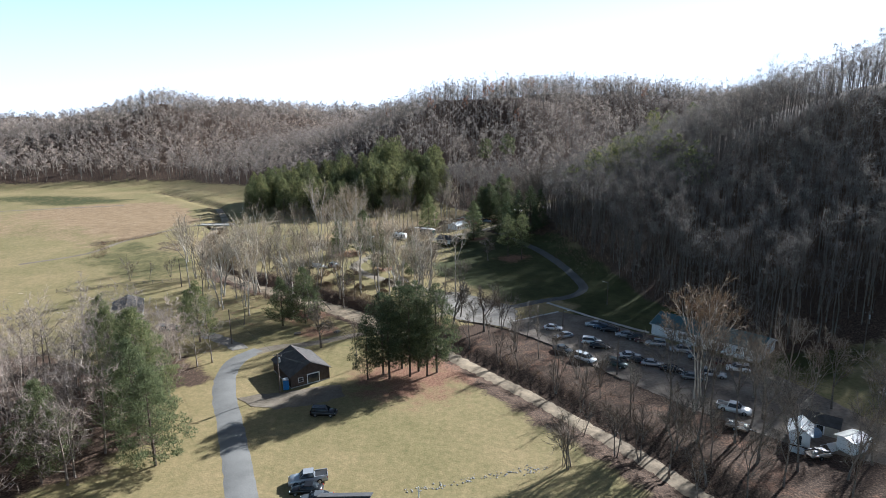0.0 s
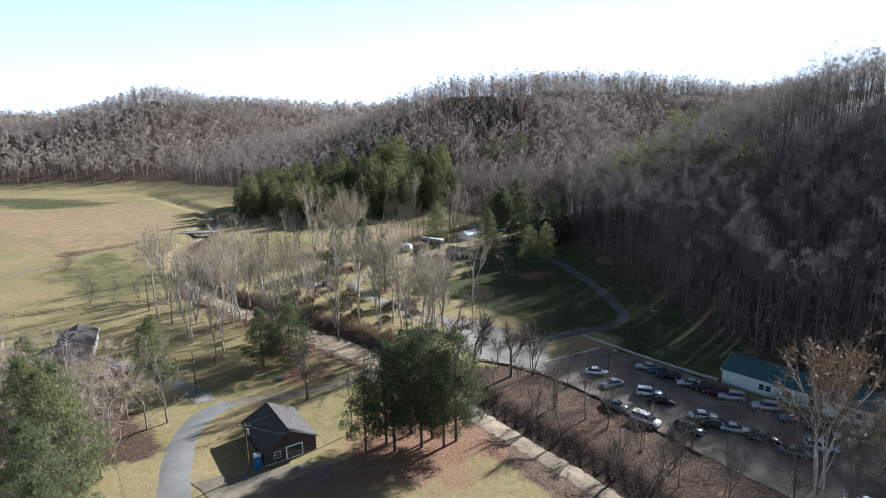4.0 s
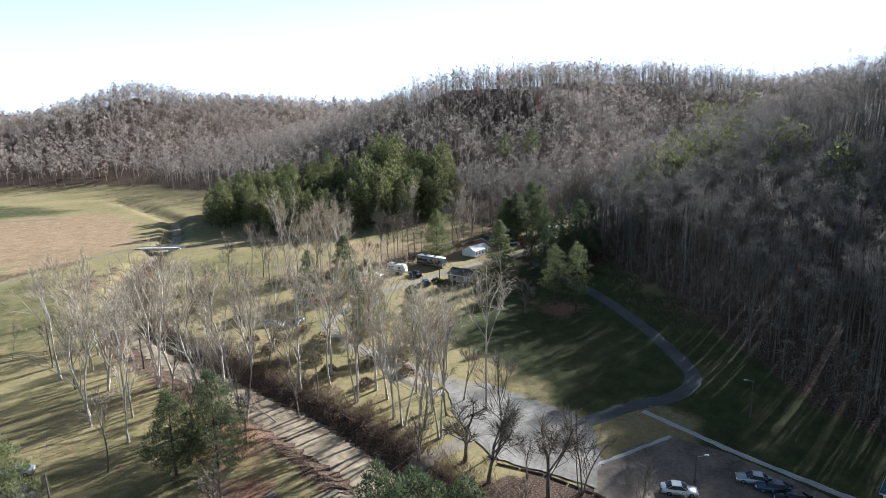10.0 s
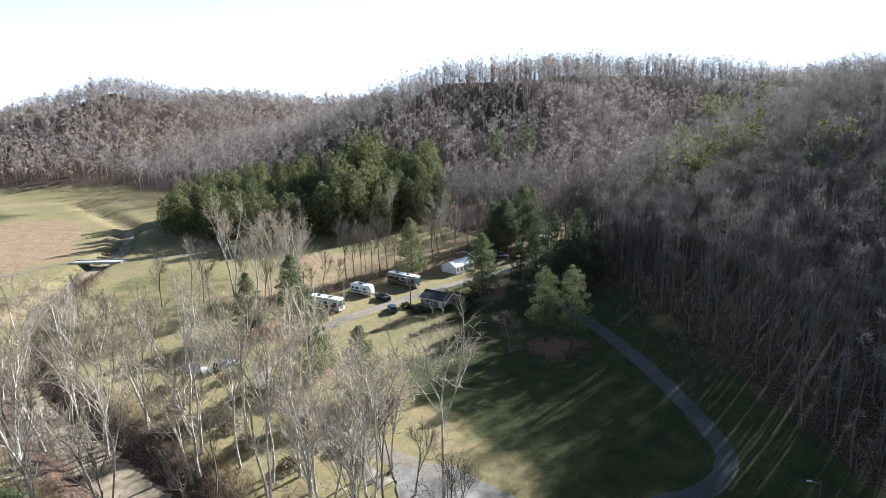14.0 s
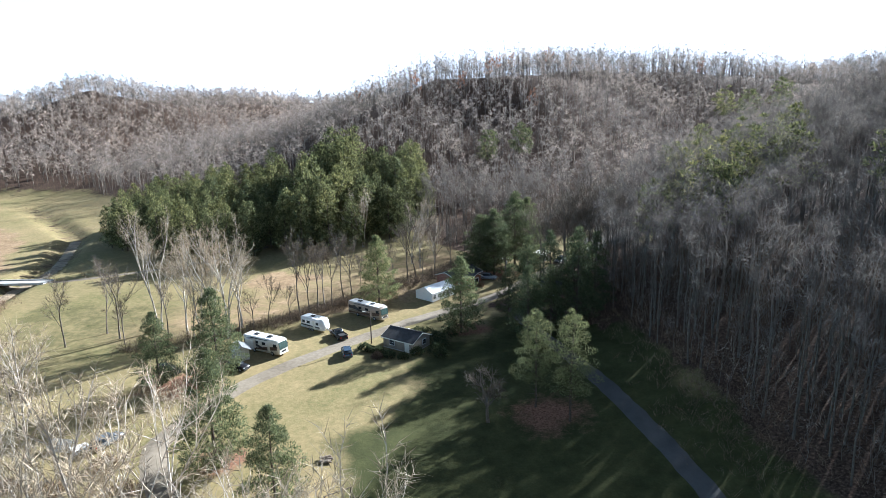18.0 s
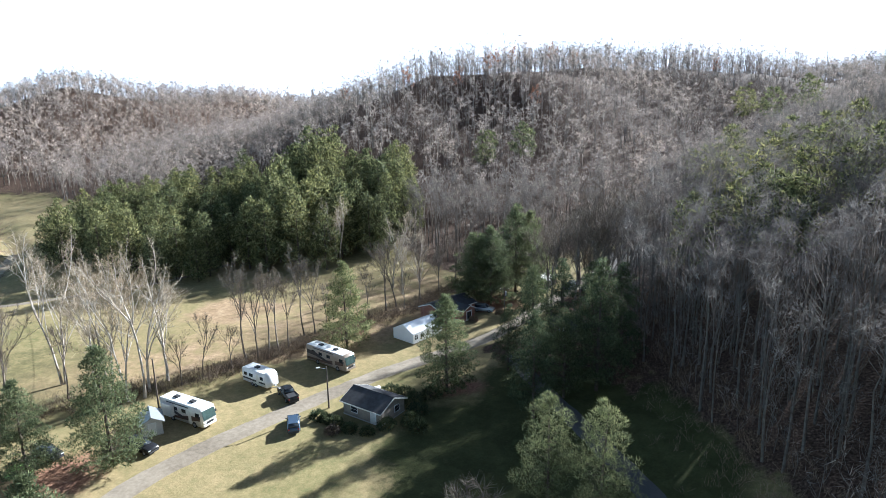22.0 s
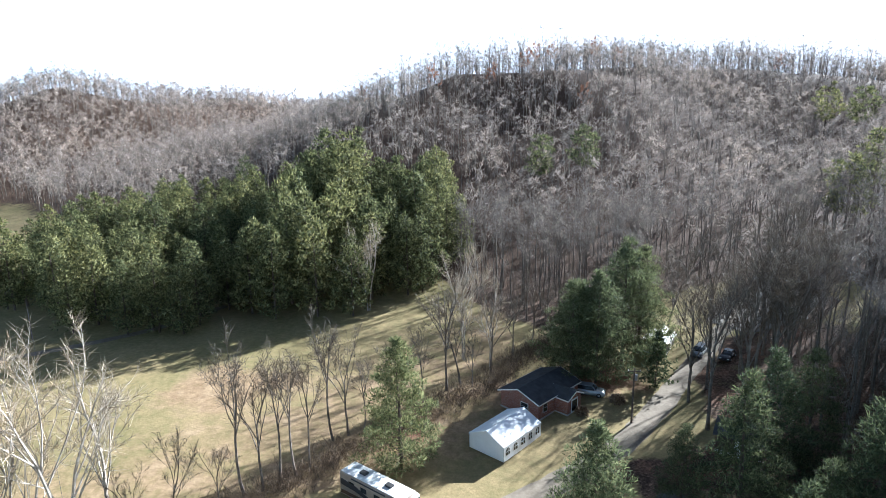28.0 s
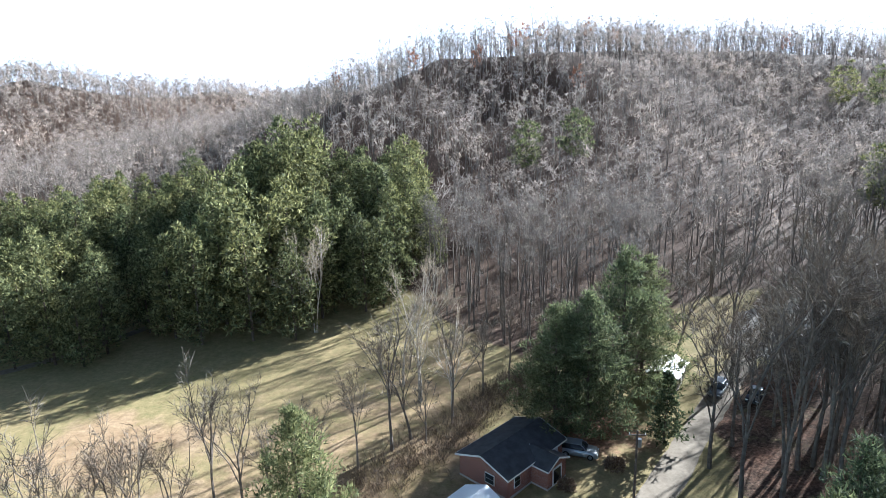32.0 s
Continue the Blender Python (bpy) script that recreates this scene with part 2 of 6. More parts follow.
def along(line, x, y):
    """Distance to a polyline and the value carried along it."""
    best = np.full(np.shape(x), 1e9)
    val = np.zeros(np.shape(x))
    for p, q in zip(line, line[1:]):
        dx, dy = q[0] - p[0], q[1] - p[1]
        u = np.clip(((x - p[0]) * dx + (y - p[1]) * dy) / (dx * dx + dy * dy), 0, 1)
        d = np.hypot(x - p[0] - u * dx, y - p[1] - u * dy)
        near = d < best
        best = np.where(near, d, best)
        if len(p) > 2:
            val = np.where(near, p[2] + u * (q[2] - p[2]), val)
    return best, val


def hills(x, y):
    total = np.zeros(np.shape(x))
    for line, w in RIDGES:
        d, h = along(line, x, y)
        total = total + (h * np.exp(-((d / w) ** 2))) ** 3
    h = np.cbrt(total)
    return h * step(0.5, 7.0, h)


def wobble(x, y):
    return np.sin(x * 0.031 + 1.3 * np.sin(y * 0.023)) * np.cos(y * 0.027 + 0.8 * np.sin(x * 0.019))


def height(x, y):
    x, y = np.asarray(x, float), np.asarray(y, float)
    hb = hills(x, y)
    z = 2.0 * step(150, 245, y) + 1.2 * step(245, 290, y) + 2.0 * step(290, 400, y)
    spur = np.sin(x * 0.043 + 0.9 * np.sin(y * 0.011)) + 0.6 * np.sin(y * 0.05 + x * 0.021)
    z = z + hb + wobble(x, y) * (0.12 + 0.05 * hb) + spur * 0.07 * hb * step(8, 30, hb)
    d, _ = along(CREEK, x, y)
    return z - 1.9 * (1 - step(2.2 + 1.8 * step(125, 140, y) * (1 - step(172, 182, y)), 6.5, d))


def ground_z(x, y):
    return float(height(x, y))


def inside(poly, x, y):
    hit = np.zeros(np.shape(x), bool)
    for (ax, ay), (bx, by) in zip(poly, poly[1:] + poly[:1]):
        if ay != by:
            hit ^= ((ay > y) != (by > y)) & (x < (bx - ax) * (y - ay) / (by - ay) + ax)
    return hit


ROAD_UP = [(-6, 260), (6, 270), (14, 280), (22, 292), (33, 308), (46, 326)]


def woods(x, y):
    """Where the closed bare woods stand."""
    x, y = np.asarray(x, float), np.asarray(y, float)
    edge = np.interp(y, [125, 150, 162, 175, 200, 230, 250, 262, 275, 290, 310, 330], [69, 58, 52.5, 49, 43.5, 37, 33, 29.5, 30, 35.5, 47, 58])
    east = (x > edge) & (y > 125) & (y < 345)
    behind = inside([(-25, 348), (-12, 327), (4, 312), (17, 309), (34, 318), (60, 330), (60, 420), (-25, 420)], x, y)
    hill = (hills(x, y) > 4.0) & ~((x < 60) & (y < 330) & (x > -110))
    lane, _ = along(ROAD_UP, x, y)
    return (hill | east | behind) & (lane > 9) & (np.hypot(x - 42, y - 316) > 21)


def grid_axis(lo, hi, fine, far):
    out = list(np.arange(lo, hi + 0.01, fine))
    s = fine
    while out[-1] < far:
        s *= 1.055
        out.append(out[-1] + s)
    s = fine
    while out[0] > -far:
        s *= 1.055
        out.insert(0, out[0] - s)
    return np.array(out)


def mesh_object(name, verts, faces, mat, parent=None):
    me = bpy.data.meshes.new(name)
    me.from_pydata([tuple(v) for v in verts], [], [tuple(f) for f in faces])
    me.materials.append(mat)
    ob = new(name, me)
    if parent:
        ob.parent = parent
    return ob


def build_ground():
    gx, gy = grid_axis(-170, 125, 1.9, 3800), grid_axis(40, 345, 1.9, 3800)
    X, Y = np.meshgrid(gx, gy)
    Z = height(X, Y)
    n, m = X.shape
    co = np.stack([X, Y, Z], -1).reshape(-1, 3)
    i = np.arange(n * m).reshape(n, m)
    quads = np.stack([i[:-1, :-1], i[:-1, 1:], i[1:, 1:], i[1:, :-1]], -1).reshape(-1, 4)
    me = bpy.data.meshes.new("ground")
    me.vertices.add(len(co))
    me.vertices.foreach_set("co", co.ravel())
    me.loops.add(quads.size)
    me.loops.foreach_set("vertex_index", quads.ravel())
    me.polygons.add(len(quads))
    me.polygons.foreach_set("loop_start", np.arange(0, quads.size, 4))
    me.update()
    me.polygons.foreach_set("use_smooth", np.ones(len(quads), bool))
    d, _ = along(CREEK, X, Y)
    leaf = np.where(woods(X, Y), 1.0, 0.0)
    for _ in range(3):
        leaf[1:-1, 1:-1] = (leaf[1:-1, 1:-1] * 2 + leaf[:-2, 1:-1] + leaf[2:, 1:-1] + leaf[1:-1, :-2] + leaf[1:-1, 2:]) / 6
    leaf = np.maximum(leaf, 0.8 * (1 - step(5, 13, d)) * (1 - step(185, 215, Y)) + 0.42 * (1 - step(4, 9, d)))
    leaf = np.maximum(leaf, 0.25 * inside([(-92, 168), (-72, 143), (-46, 136), (-34, 150), (-50, 166), (-72, 186)], X, Y))
    leaf = np.maximum(leaf, 0.3 * inside([(-66, 186), (-40, 168), (-14, 152), (-6, 158), (-24, 178), (-46, 192), (-66, 200)], X, Y))
    leaf = np.maximum(leaf, 0.95 * inside([(-6, 140), (8, 121), (22, 104), (35, 87), (50, 64), (86, 64), (90, 104), (63, 86), (47, 98), (35, 111), (19, 134), (4, 146)], X, Y))
    leaf = np.maximum(leaf, 0.8 * (1 - step(-62, -50, X + 4 * np.sin(Y * 0.21) + 2 * np.sin(Y * 0.57))) * (1 - step(112, 126, Y + 4 * np.sin(X * 0.2))))
    low = hills(X, Y) < 4
    WX, WY = X + 4 * np.sin(Y * 0.17 + 2 * np.sin(X * 0.05)) + 2 * np.sin(Y * 0.5), Y + 4 * np.sin(X * 0.19 + 2 * np.sin(Y * 0.06)) + 2 * np.sin(X * 0.47)
    tan = 0.95 * inside([(-282, 330), (-264, 341), (-233, 360), (-199, 359), (-165, 325), (-145, 286), (-156, 271), (-158, 246), (-167, 252), (-196, 272), (-249, 309)], WX, WY)
    tan = np.maximum(tan, 0.5 * inside([(-300, 326), (-246, 306), (-192, 267), (-164, 248), (-161, 235), (-168, 230), (-210, 255), (-250, 262), (-330, 300)], WX, WY))
    bank = inside([(-135, 235), (-137, 262), (-130, 258), (-124, 246), (-112, 214), (-123, 223)], WX, WY) | inside([(-168, 252), (-158, 246), (-156, 240), (-163, 238), (-176, 250)], WX, WY)
    leaf = np.maximum(leaf, 0.5 * bank)
    tan = np.maximum(tan, 0.8 * inside([(-70, 283), (-60, 293), (-51, 297), (-40, 290), (-48, 280), (-60, 275)], WX, WY))
    green = np.maximum(0.75 * inside([(-380, 380), (-300, 361), (-277, 348), (-250, 354), (-233, 360), (-226, 372), (-270, 394), (-330, 400)], WX, WY), 0.55 * inside([(-157, 217), (-154, 243), (-128, 236), (-104, 199), (-101, 183), (-117, 178)], WX, WY))
    green = np.maximum(green, 0.5 * inside([(-100, 232), (-74, 226), (-62, 243), (-72, 270), (-110, 262)], WX, WY))
    # Greener lawn under the hill, its shade painted in through the dark green.
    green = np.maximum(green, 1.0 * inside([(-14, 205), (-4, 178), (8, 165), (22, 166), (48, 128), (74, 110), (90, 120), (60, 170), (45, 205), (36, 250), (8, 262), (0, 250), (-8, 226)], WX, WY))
    for _ in range(3):
        for a in (tan, green):
            a[1:-1, 1:-1] = (a[1:-1, 1:-1] * 2 + a[:-2, 1:-1] + a[2:, 1:-1] + a[1:-1, :-2] + a[1:-1, 2:]) / 6
    row, _ = along([(-60, 243), (-35, 262), (-16, 283), (0, 305)], X, Y)
    tan = np.maximum(tan, np.where((X < -5) & (X > -140) & (Y > 246 + 0.45 * (X + 60)) & low, 0.45 * (1 - step(10, 34, row)) + 0.1, 0.0))
    red = np.zeros(X.shape)
    for cx, cy, r in RED_SPOTS:
        red = np.maximum(red, 0.9 * (1 - step(0, r * 1.7, np.hypot(X - cx, Y - cy))))
    leaf = np.maximum(leaf, 0.75 * inside([(9, 264), (22, 248), (40, 250), (60, 330), (50, 330), (36, 308), (25, 292), (17, 280)], WX, WY))
    red = np.maximum(red, 0.4 * inside([(12, 268), (26, 262), (40, 280), (52, 320), (46, 322), (36, 308), (25, 292), (17, 280)], WX, WY))
    red = np.maximum(red, 0.3 * inside([(-92, 168), (-72, 143), (-46, 136), (-34, 150), (-50, 166), (-72, 186)], WX, WY))
    red = np.maximum(red, 0.36 * inside([(-2, 138), (14, 119), (32, 97), (50, 70), (62, 74), (44, 98), (30, 114), (16, 133), (4, 144)], WX, WY))
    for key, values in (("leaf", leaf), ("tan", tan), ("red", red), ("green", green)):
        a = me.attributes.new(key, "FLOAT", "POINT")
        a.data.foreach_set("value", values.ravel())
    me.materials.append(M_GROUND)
    return tagged(new("ground", me), "dry winter grass, leaf litter and wooded hillsides", "ground", kind="structure")


RED_SPOTS = [(-11, 112, 15), (-38, 138, 6), (-45, 150, 8), (16, 214, 7), (8, 292, 9), (2, 250, 5), (-50, 222, 7), (-22, 273, 5), (-32, 200, 5)]
ground = build_ground()


def strip(name, line, widths, mat, label, category, lift=0.06, ground_at=None, step_m=1.5):
    """A road or path laid over the ground along a smoothed line."""
    pts = [Vector((*p, 0)) for p in line]
    fine = []
    for k in range(len(pts) - 1):
        p0, p1, p2, p3 = pts[max(k - 1, 0)], pts[k], pts[k + 1], pts[min(k + 2, len(pts) - 1)]
        count = max(2, int((p2 - p1).length / step_m))
        for j in range(count):
            u = j / count
            fine.append(((k + u), 0.5 * (2 * p1 + (p2 - p0) * u + (2 * p0 - 5 * p1 + 4 * p2 - p3) * u * u + (3 * p1 - p0 - 3 * p2 + p3) * u ** 3)))
    fine.append((len(pts) - 1, pts[-1]))
    verts, faces, rng = [], [], random.Random(name)
    cols = 5
    for k, (s, p) in enumerate(fine):
        a, c = fine[max(k - 1, 0)][1], fine[min(k + 1, len(fine) - 1)][1]
        side = Vector((-(c - a).y, (c - a).x, 0)).normalized()
        w = widths if isinstance(widths, (int, float)) else np.interp(s, range(len(widths)), widths)
        wl, wr = w / 2 + rng.uniform(-0.15, 0.15), w / 2 + rng.uniform(-0.15, 0.15)
        for j in range(cols):
            q = p + side * (wl - (wl + wr) * j / (cols - 1))
            z = ground_z(q.x, q.y) if ground_at is None else ground_at
            edge = -0.12 if j in (0, cols - 1) else 0.0
            verts.append((q.x, q.y, z + lift + edge + 0.04 * (1 - abs(j - 2) / 2)))
        if k:
            o = (k - 1) * cols
            faces += [(o + j, o + j + cols, o + j + cols + 1, o + j + 1) for j in range(cols - 1)]
    ob = mesh_object(name, verts, faces, mat)
    ob.data.polygons.foreach_set("use_smooth", np.ones(len(ob.data.polygons), bool))
    return tagged(ob, label, category, kind="structure")


strip("road", [(-8, 20), (-20, 48), (-31, 71), (-40.5, 89), (-47, 101), (-51, 111), (-51.8, 119), (-49, 124.5)], 4.8, M_ASPHALT, "worn pale grey single-lane asphalt road", "road", 0.1)
strip("gravel_road", [(-50.5, 122), (-46, 126), (-38, 129), (-30, 134), (-20, 141), (-10, 150), (0, 159), (10, 160)], [4.4, 4.2, 3.6, 3.4, 3.4, 3.6, 4, 4], M_DIRT, "brown-grey gravel road strewn with leaves", "road", 0.07)
strip("footpath", [(8, 156), (21, 164.5), (30, 168.5), (35.5, 175), (35.2, 184), (32.2, 199), (26.3, 220), (18, 243), (11, 262)], 3.2, M_PATH, "dark paved path curving along the lawn", "path", 0.1)
strip("campground_road", [(-2, 168), (-18, 178), (-34, 190), (-42, 200), (-43, 207), (-37.5, 223), (-27, 238), (-14, 253), (-6, 260), (6, 270), (14, 280), (22, 292), (33, 308), (46, 326)], 4.0, M_CAMPROAD, "packed grey-brown gravel campground road", "road", 0.1)
strip("creek_bed", CREEK[:-1], [3.6, 3.6, 3.6, 3.6, 3.6, 3.6, 3.8, 4.6, 7, 8.5, 8, 7, 5.5, 4.5, 4, 4, 4, 4, 4, 4], M_CREEKBED, "shallow sunlit creek over pale gravel", "creek", 0.15)

strip("field_lane", [(-300, 326), (-258, 340), (-224, 350)], 3.0, M_DIRT, "pale dirt lane along the far field", "lane", 0.08, None, 4)
strip("bridge_lane", [(-176, 205), (-160, 222), (-159, 246), (-152, 266), (-142, 282), (-132, 283), (-118, 285), (-95, 300), (-82, 312), (-73, 326)], 2.8, M_DIRT, "pale dirt lane over the bridge and along the grove", "lane", 0.08, None, 3)
# ---------- trees ----------
class Pile:
    """Triangles gathered for one mesh."""
    def __init__(self):
        self.v, self.f = [], []

    def tube(self, pts, radii, sides, cap=False):
        base = len(self.v)
        n = len(pts)
        for k, p in enumerate(pts):
            d = (pts[min(k + 1, n - 1)] - pts[max(k - 1, 0)]).normalized()
            u = d.orthogonal().normalized()
            w = d.cross(u)
            if radii[k] < 1e-4:
                self.v.append(tuple(p))
            else:
                for j in range(sides):
                    a = 2 * math.pi * j / sides
                    self.v.append(tuple(p + (u * math.cos(a) + w * math.sin(a)) * radii[k]))
        tip = radii[-1] < 1e-4
        for k in range(n - 1):
            o, q = base + k * sides, base + (k + 1) * sides
            for j in range(sides):
                a, b = o + j, o + (j + 1) % sides
                if tip and k == n - 2:
                    self.f.append((a, b, q))
                else:
                    c, d2 = q + (j + 1) % sides, q + j
                    self.f += [(a, b, c), (a, c, d2)]

    def blade(self, p, way, side, length, width):
        o = len(self.v)
        self.v += [tuple(p - side * width / 2), tuple(p + side * width / 2), tuple(p + way * length)]
        self.f.append((o, o + 1, o + 2))

    def mesh(self, name, mat):
        me = bpy.data.meshes.new(name)
        me.from_pydata(self.v, [], self.f)
        me.materials.append(mat)
        return me

    def arrays(self):
        return np.array(self.v, np.float32), np.array(self.f, np.int32)


def rand_dir(r, way, spread):
    v = Vector((r.gauss(0, 1), r.gauss(0, 1), r.gauss(0, 1))).normalized()
    return (way + v * spread).normalized()


def bare_tree(seed, h, girth, limbs, subs, twigs, lean=0.04, fork=0.35, sides=6, twig_len=1.5, twig_w=0.05, up=0.55, clear=0.3):
    """A leafless tree: wood and a crown of fine twigs."""
    r = random.Random(seed)
    wood, fine = Pile(), Pile()
    pts, p, d = [], Vector((0, 0, -0.3)), Vector((r.uniform(-lean, lean), r.uniform(-lean, lean), 1)).normalized()
    n = 7 if sides > 4 else sides
    for k in range(n):
        pts.append(p.copy())
        d = rand_dir(r, d, 0.07)
        d.z = max(d.z, 0.85)
        p = p + d.normalized() * (h * 0.86 / (n - 1))
    rad = [girth * (1.25 if k == 0 else (1 - k / n) ** 0.8) for k in range(n)]
    wood.tube(pts, rad[:-1] + [0.0], sides)

    def at(t):
        s = t * (n - 1)
        k = min(int(s), n - 2)
        return pts[k].lerp(pts[k + 1], s - k), girth * (1 - s / n) ** 0.8

    def spray(q, w, count, size):
        for _ in range(count):
            t = rand_dir(r, w, 1.15)
            fine.blade(q, t, rand_dir(r, t, 3).cross(t).normalized(), size * r.uniform(0.6, 1.3), twig_w * r.uniform(0.7, 1.4))

    for k in range(limbs):
        t = clear + (0.98 - clear) * (k + r.random()) / limbs
        q, g = at(min(t, 0.97))
        a = k * 2.4 + r.uniform(-0.6, 0.6)
        out = Vector((math.cos(a), math.sin(a), up + 0.9 * t + r.uniform(-0.2, 0.3))).normalized()
        ln = h * (0.42 - 0.25 * t) * r.uniform(0.75, 1.3)
        mid = q + out * ln * 0.5 + Vector((0, 0, -0.02 * ln))
        end = mid + rand_dir(r, (out + Vector((0, 0, 0.12))).normalized(), 0.35) * ln * 0.5
        g2 = min(g * 0.55, ln * 0.03 + 0.02)
        wood.tube([q, mid, end] if sides > 3 else [q, end], [g2, g2 * 0.6, 0.0] if sides > 3 else [g2, 0.0], 4 if sides > 4 else 3)
        for j in range(subs):
            s = 0.35 + 0.6 * (j + r.random()) / subs
            b = q.lerp(mid, s * 2) if s < 0.5 else mid.lerp(end, s * 2 - 1)
            w = rand_dir(r, (out + Vector((0, 0, 0.25))).normalized(), 0.8)
            sl = ln * r.uniform(0.25, 0.45)
            e = b + w * sl
            if sides > 4:
                wood.tube([b, e], [g2 * 0.4, 0.0], 3)
            else:
                fine.blade(b, w, rand_dir(r, w, 3).cross(w).normalized(), sl, g2 * 0.8)
            for f in range(twigs):
                spray(b.lerp(e, (f + 1) / twigs), w, 1 if sides <= 4 else 2, twig_len)
        spray(end - out * 0.2, out, 3, twig_len)
    spray(pts[-1], d, 5, twig_len * 1.2)
    return wood, fine


def forked_tree(seed, h, girth, stems, spread, kids=3, twigs=7, twig_len=0.9, twig_w=0.04, clear=0.42, wild=0.55, depth=3, low=0.45):
    """A leafless tree whose stems fork again and again, with fine twigs on the last forks."""
    r = random.Random(seed)
    wood, fine = Pile(), Pile()

    def grow(p, d, ln, rad, level):
        n = 4 if level == 0 else 2
        pts = [p]
        for k in range(n):
            d = rand_dir(r, d + Vector((0, 0, 0.06)), 0.12 if level == 0 else 0.2)
            pts.append(pts[-1] + d * ln / n)
        end = 0.6 if level < depth else 0.0
        wood.tube(pts, [rad * ((1.3 if level == 0 and k == 0 else 1.0) + (end - 1) * k / n) for k in range(n + 1)], (6, 4, 3, 3)[level])
        if level == depth:
            for k in range(twigs):
                u = (k + 1) / twigs * n
                i = min(int(u), n - 1)
                t = rand_dir(r, d, 0.95)
                fine.blade(pts[i].lerp(pts[i + 1], u - i), t, rand_dir(r, t, 3).cross(t).normalized(), twig_len * r.uniform(0.5, 1.4), twig_w * r.uniform(0.7, 1.4))
            return
        for k in range(kids + (1 if level == 0 else 0)):
            u = (1.0 if k == 0 else r.uniform(low if level == 0 else 0.35, 0.97)) * n
            i = min(int(u), n - 1)
            way = rand_dir(r, d, wild * (0.6 if k == 0 else 1.5 if level else 1.1))
            way.z = max(way.z, -0.05 if level else 0.25)
            grow(pts[i].lerp(pts[i + 1], u - i), (way + Vector((0, 0, 0.2))).normalized(), ln * r.uniform(0.5, 0.76) * (1.12 - 0.3 * u / n), rad * (0.62 if k == 0 else 0.42), level + 1)

    turn = r.uniform(0, 6.3)
    for k in range(stems):
        a = turn + 2 * math.pi * k / stems + r.uniform(-0.5, 0.5)
        lean = spread * r.uniform(0.5, 1.2) if stems > 1 else r.uniform(0, spread)
        grow(Vector((math.cos(a) * girth * (stems > 1), math.sin(a) * girth * (stems > 1), -0.3)), Vector((math.cos(a) * lean, math.sin(a) * lean, 1)).normalized(), h * clear * r.uniform(0.85, 1.15), girth * r.uniform(0.75, 1.1), 0)
    return wood, fine


def pine_tree(seed, h, girth, levels, per, tufts, start=0.2, reach=0.24, flat=0.15, tuft=0.62, blades=6, wide=0.13, taper=0.75):
    """A pine: a straight trunk, whorls of limbs and star-shaped tufts of needles."""
    r = random.Random(seed)
    wood, fine = Pile(), Pile()
    top = Vector((r.uniform(-0.3, 0.3), r.uniform(-0.3, 0.3), h))
    wood.tube([Vector((0, 0, -0.3)), Vector((0, 0, h * 0.4)), top], [girth, girth * 0.65, 0.0], 6)
    for k in range(levels):
        t = start + (0.99 - start) * (k + 0.5 * r.random()) / levels
        c = Vector((0, 0, h * t)) if t < 0.4 else Vector((0, 0, h * 0.4)).lerp(top, (t - 0.4) / 0.6)
        prof = min(1.0, (t - start + 0.12) / 0.22) * (1 - t) ** taper * 1.35 * (0.75 + 0.5 * r.random()) + 0.04
        a0 = r.random() * 6.3
        for j in range(per):
            if r.random() < 0.12:
                continue
            a = a0 + 2 * math.pi * j / per + r.uniform(-0.35, 0.35)
            ln = h * reach * prof * r.uniform(0.6, 1.25)
            out = Vector((math.cos(a), math.sin(a), flat + 0.5 * t * r.uniform(0.4, 1.2)))
            e = c + out * ln
            wood.tube([c, e], [girth * 0.16 * (1.1 - t), 0.0], 3)
            m = max(2, int(tufts * (0.35 + prof)))
            for s in range(m):
                u = 0.25 + 0.8 * (s + r.random()) / m
                q = c.lerp(e, u) + Vector((r.gauss(0, 1), r.gauss(0, 1), r.gauss(0, 0.35))) * ln * 0.12
                for _ in range(blades):
                    w = rand_dir(r, Vector((out.x * 0.5, out.y * 0.5, 0.45)), 0.9)
                    fine.blade(q, w, rand_dir(r, w, 3).cross(w).normalized(), tuft * r.uniform(0.7, 1.4), wide * r.uniform(0.8, 1.5))
    for _ in range(10):
        w = rand_dir(r, Vector((0, 0, 1)), 0.7)
        fine.blade(top - Vector((0, 0, 0.3)), w, rand_dir(r, w, 3).cross(w).normalized(), tuft, wide)
    return wood, fine


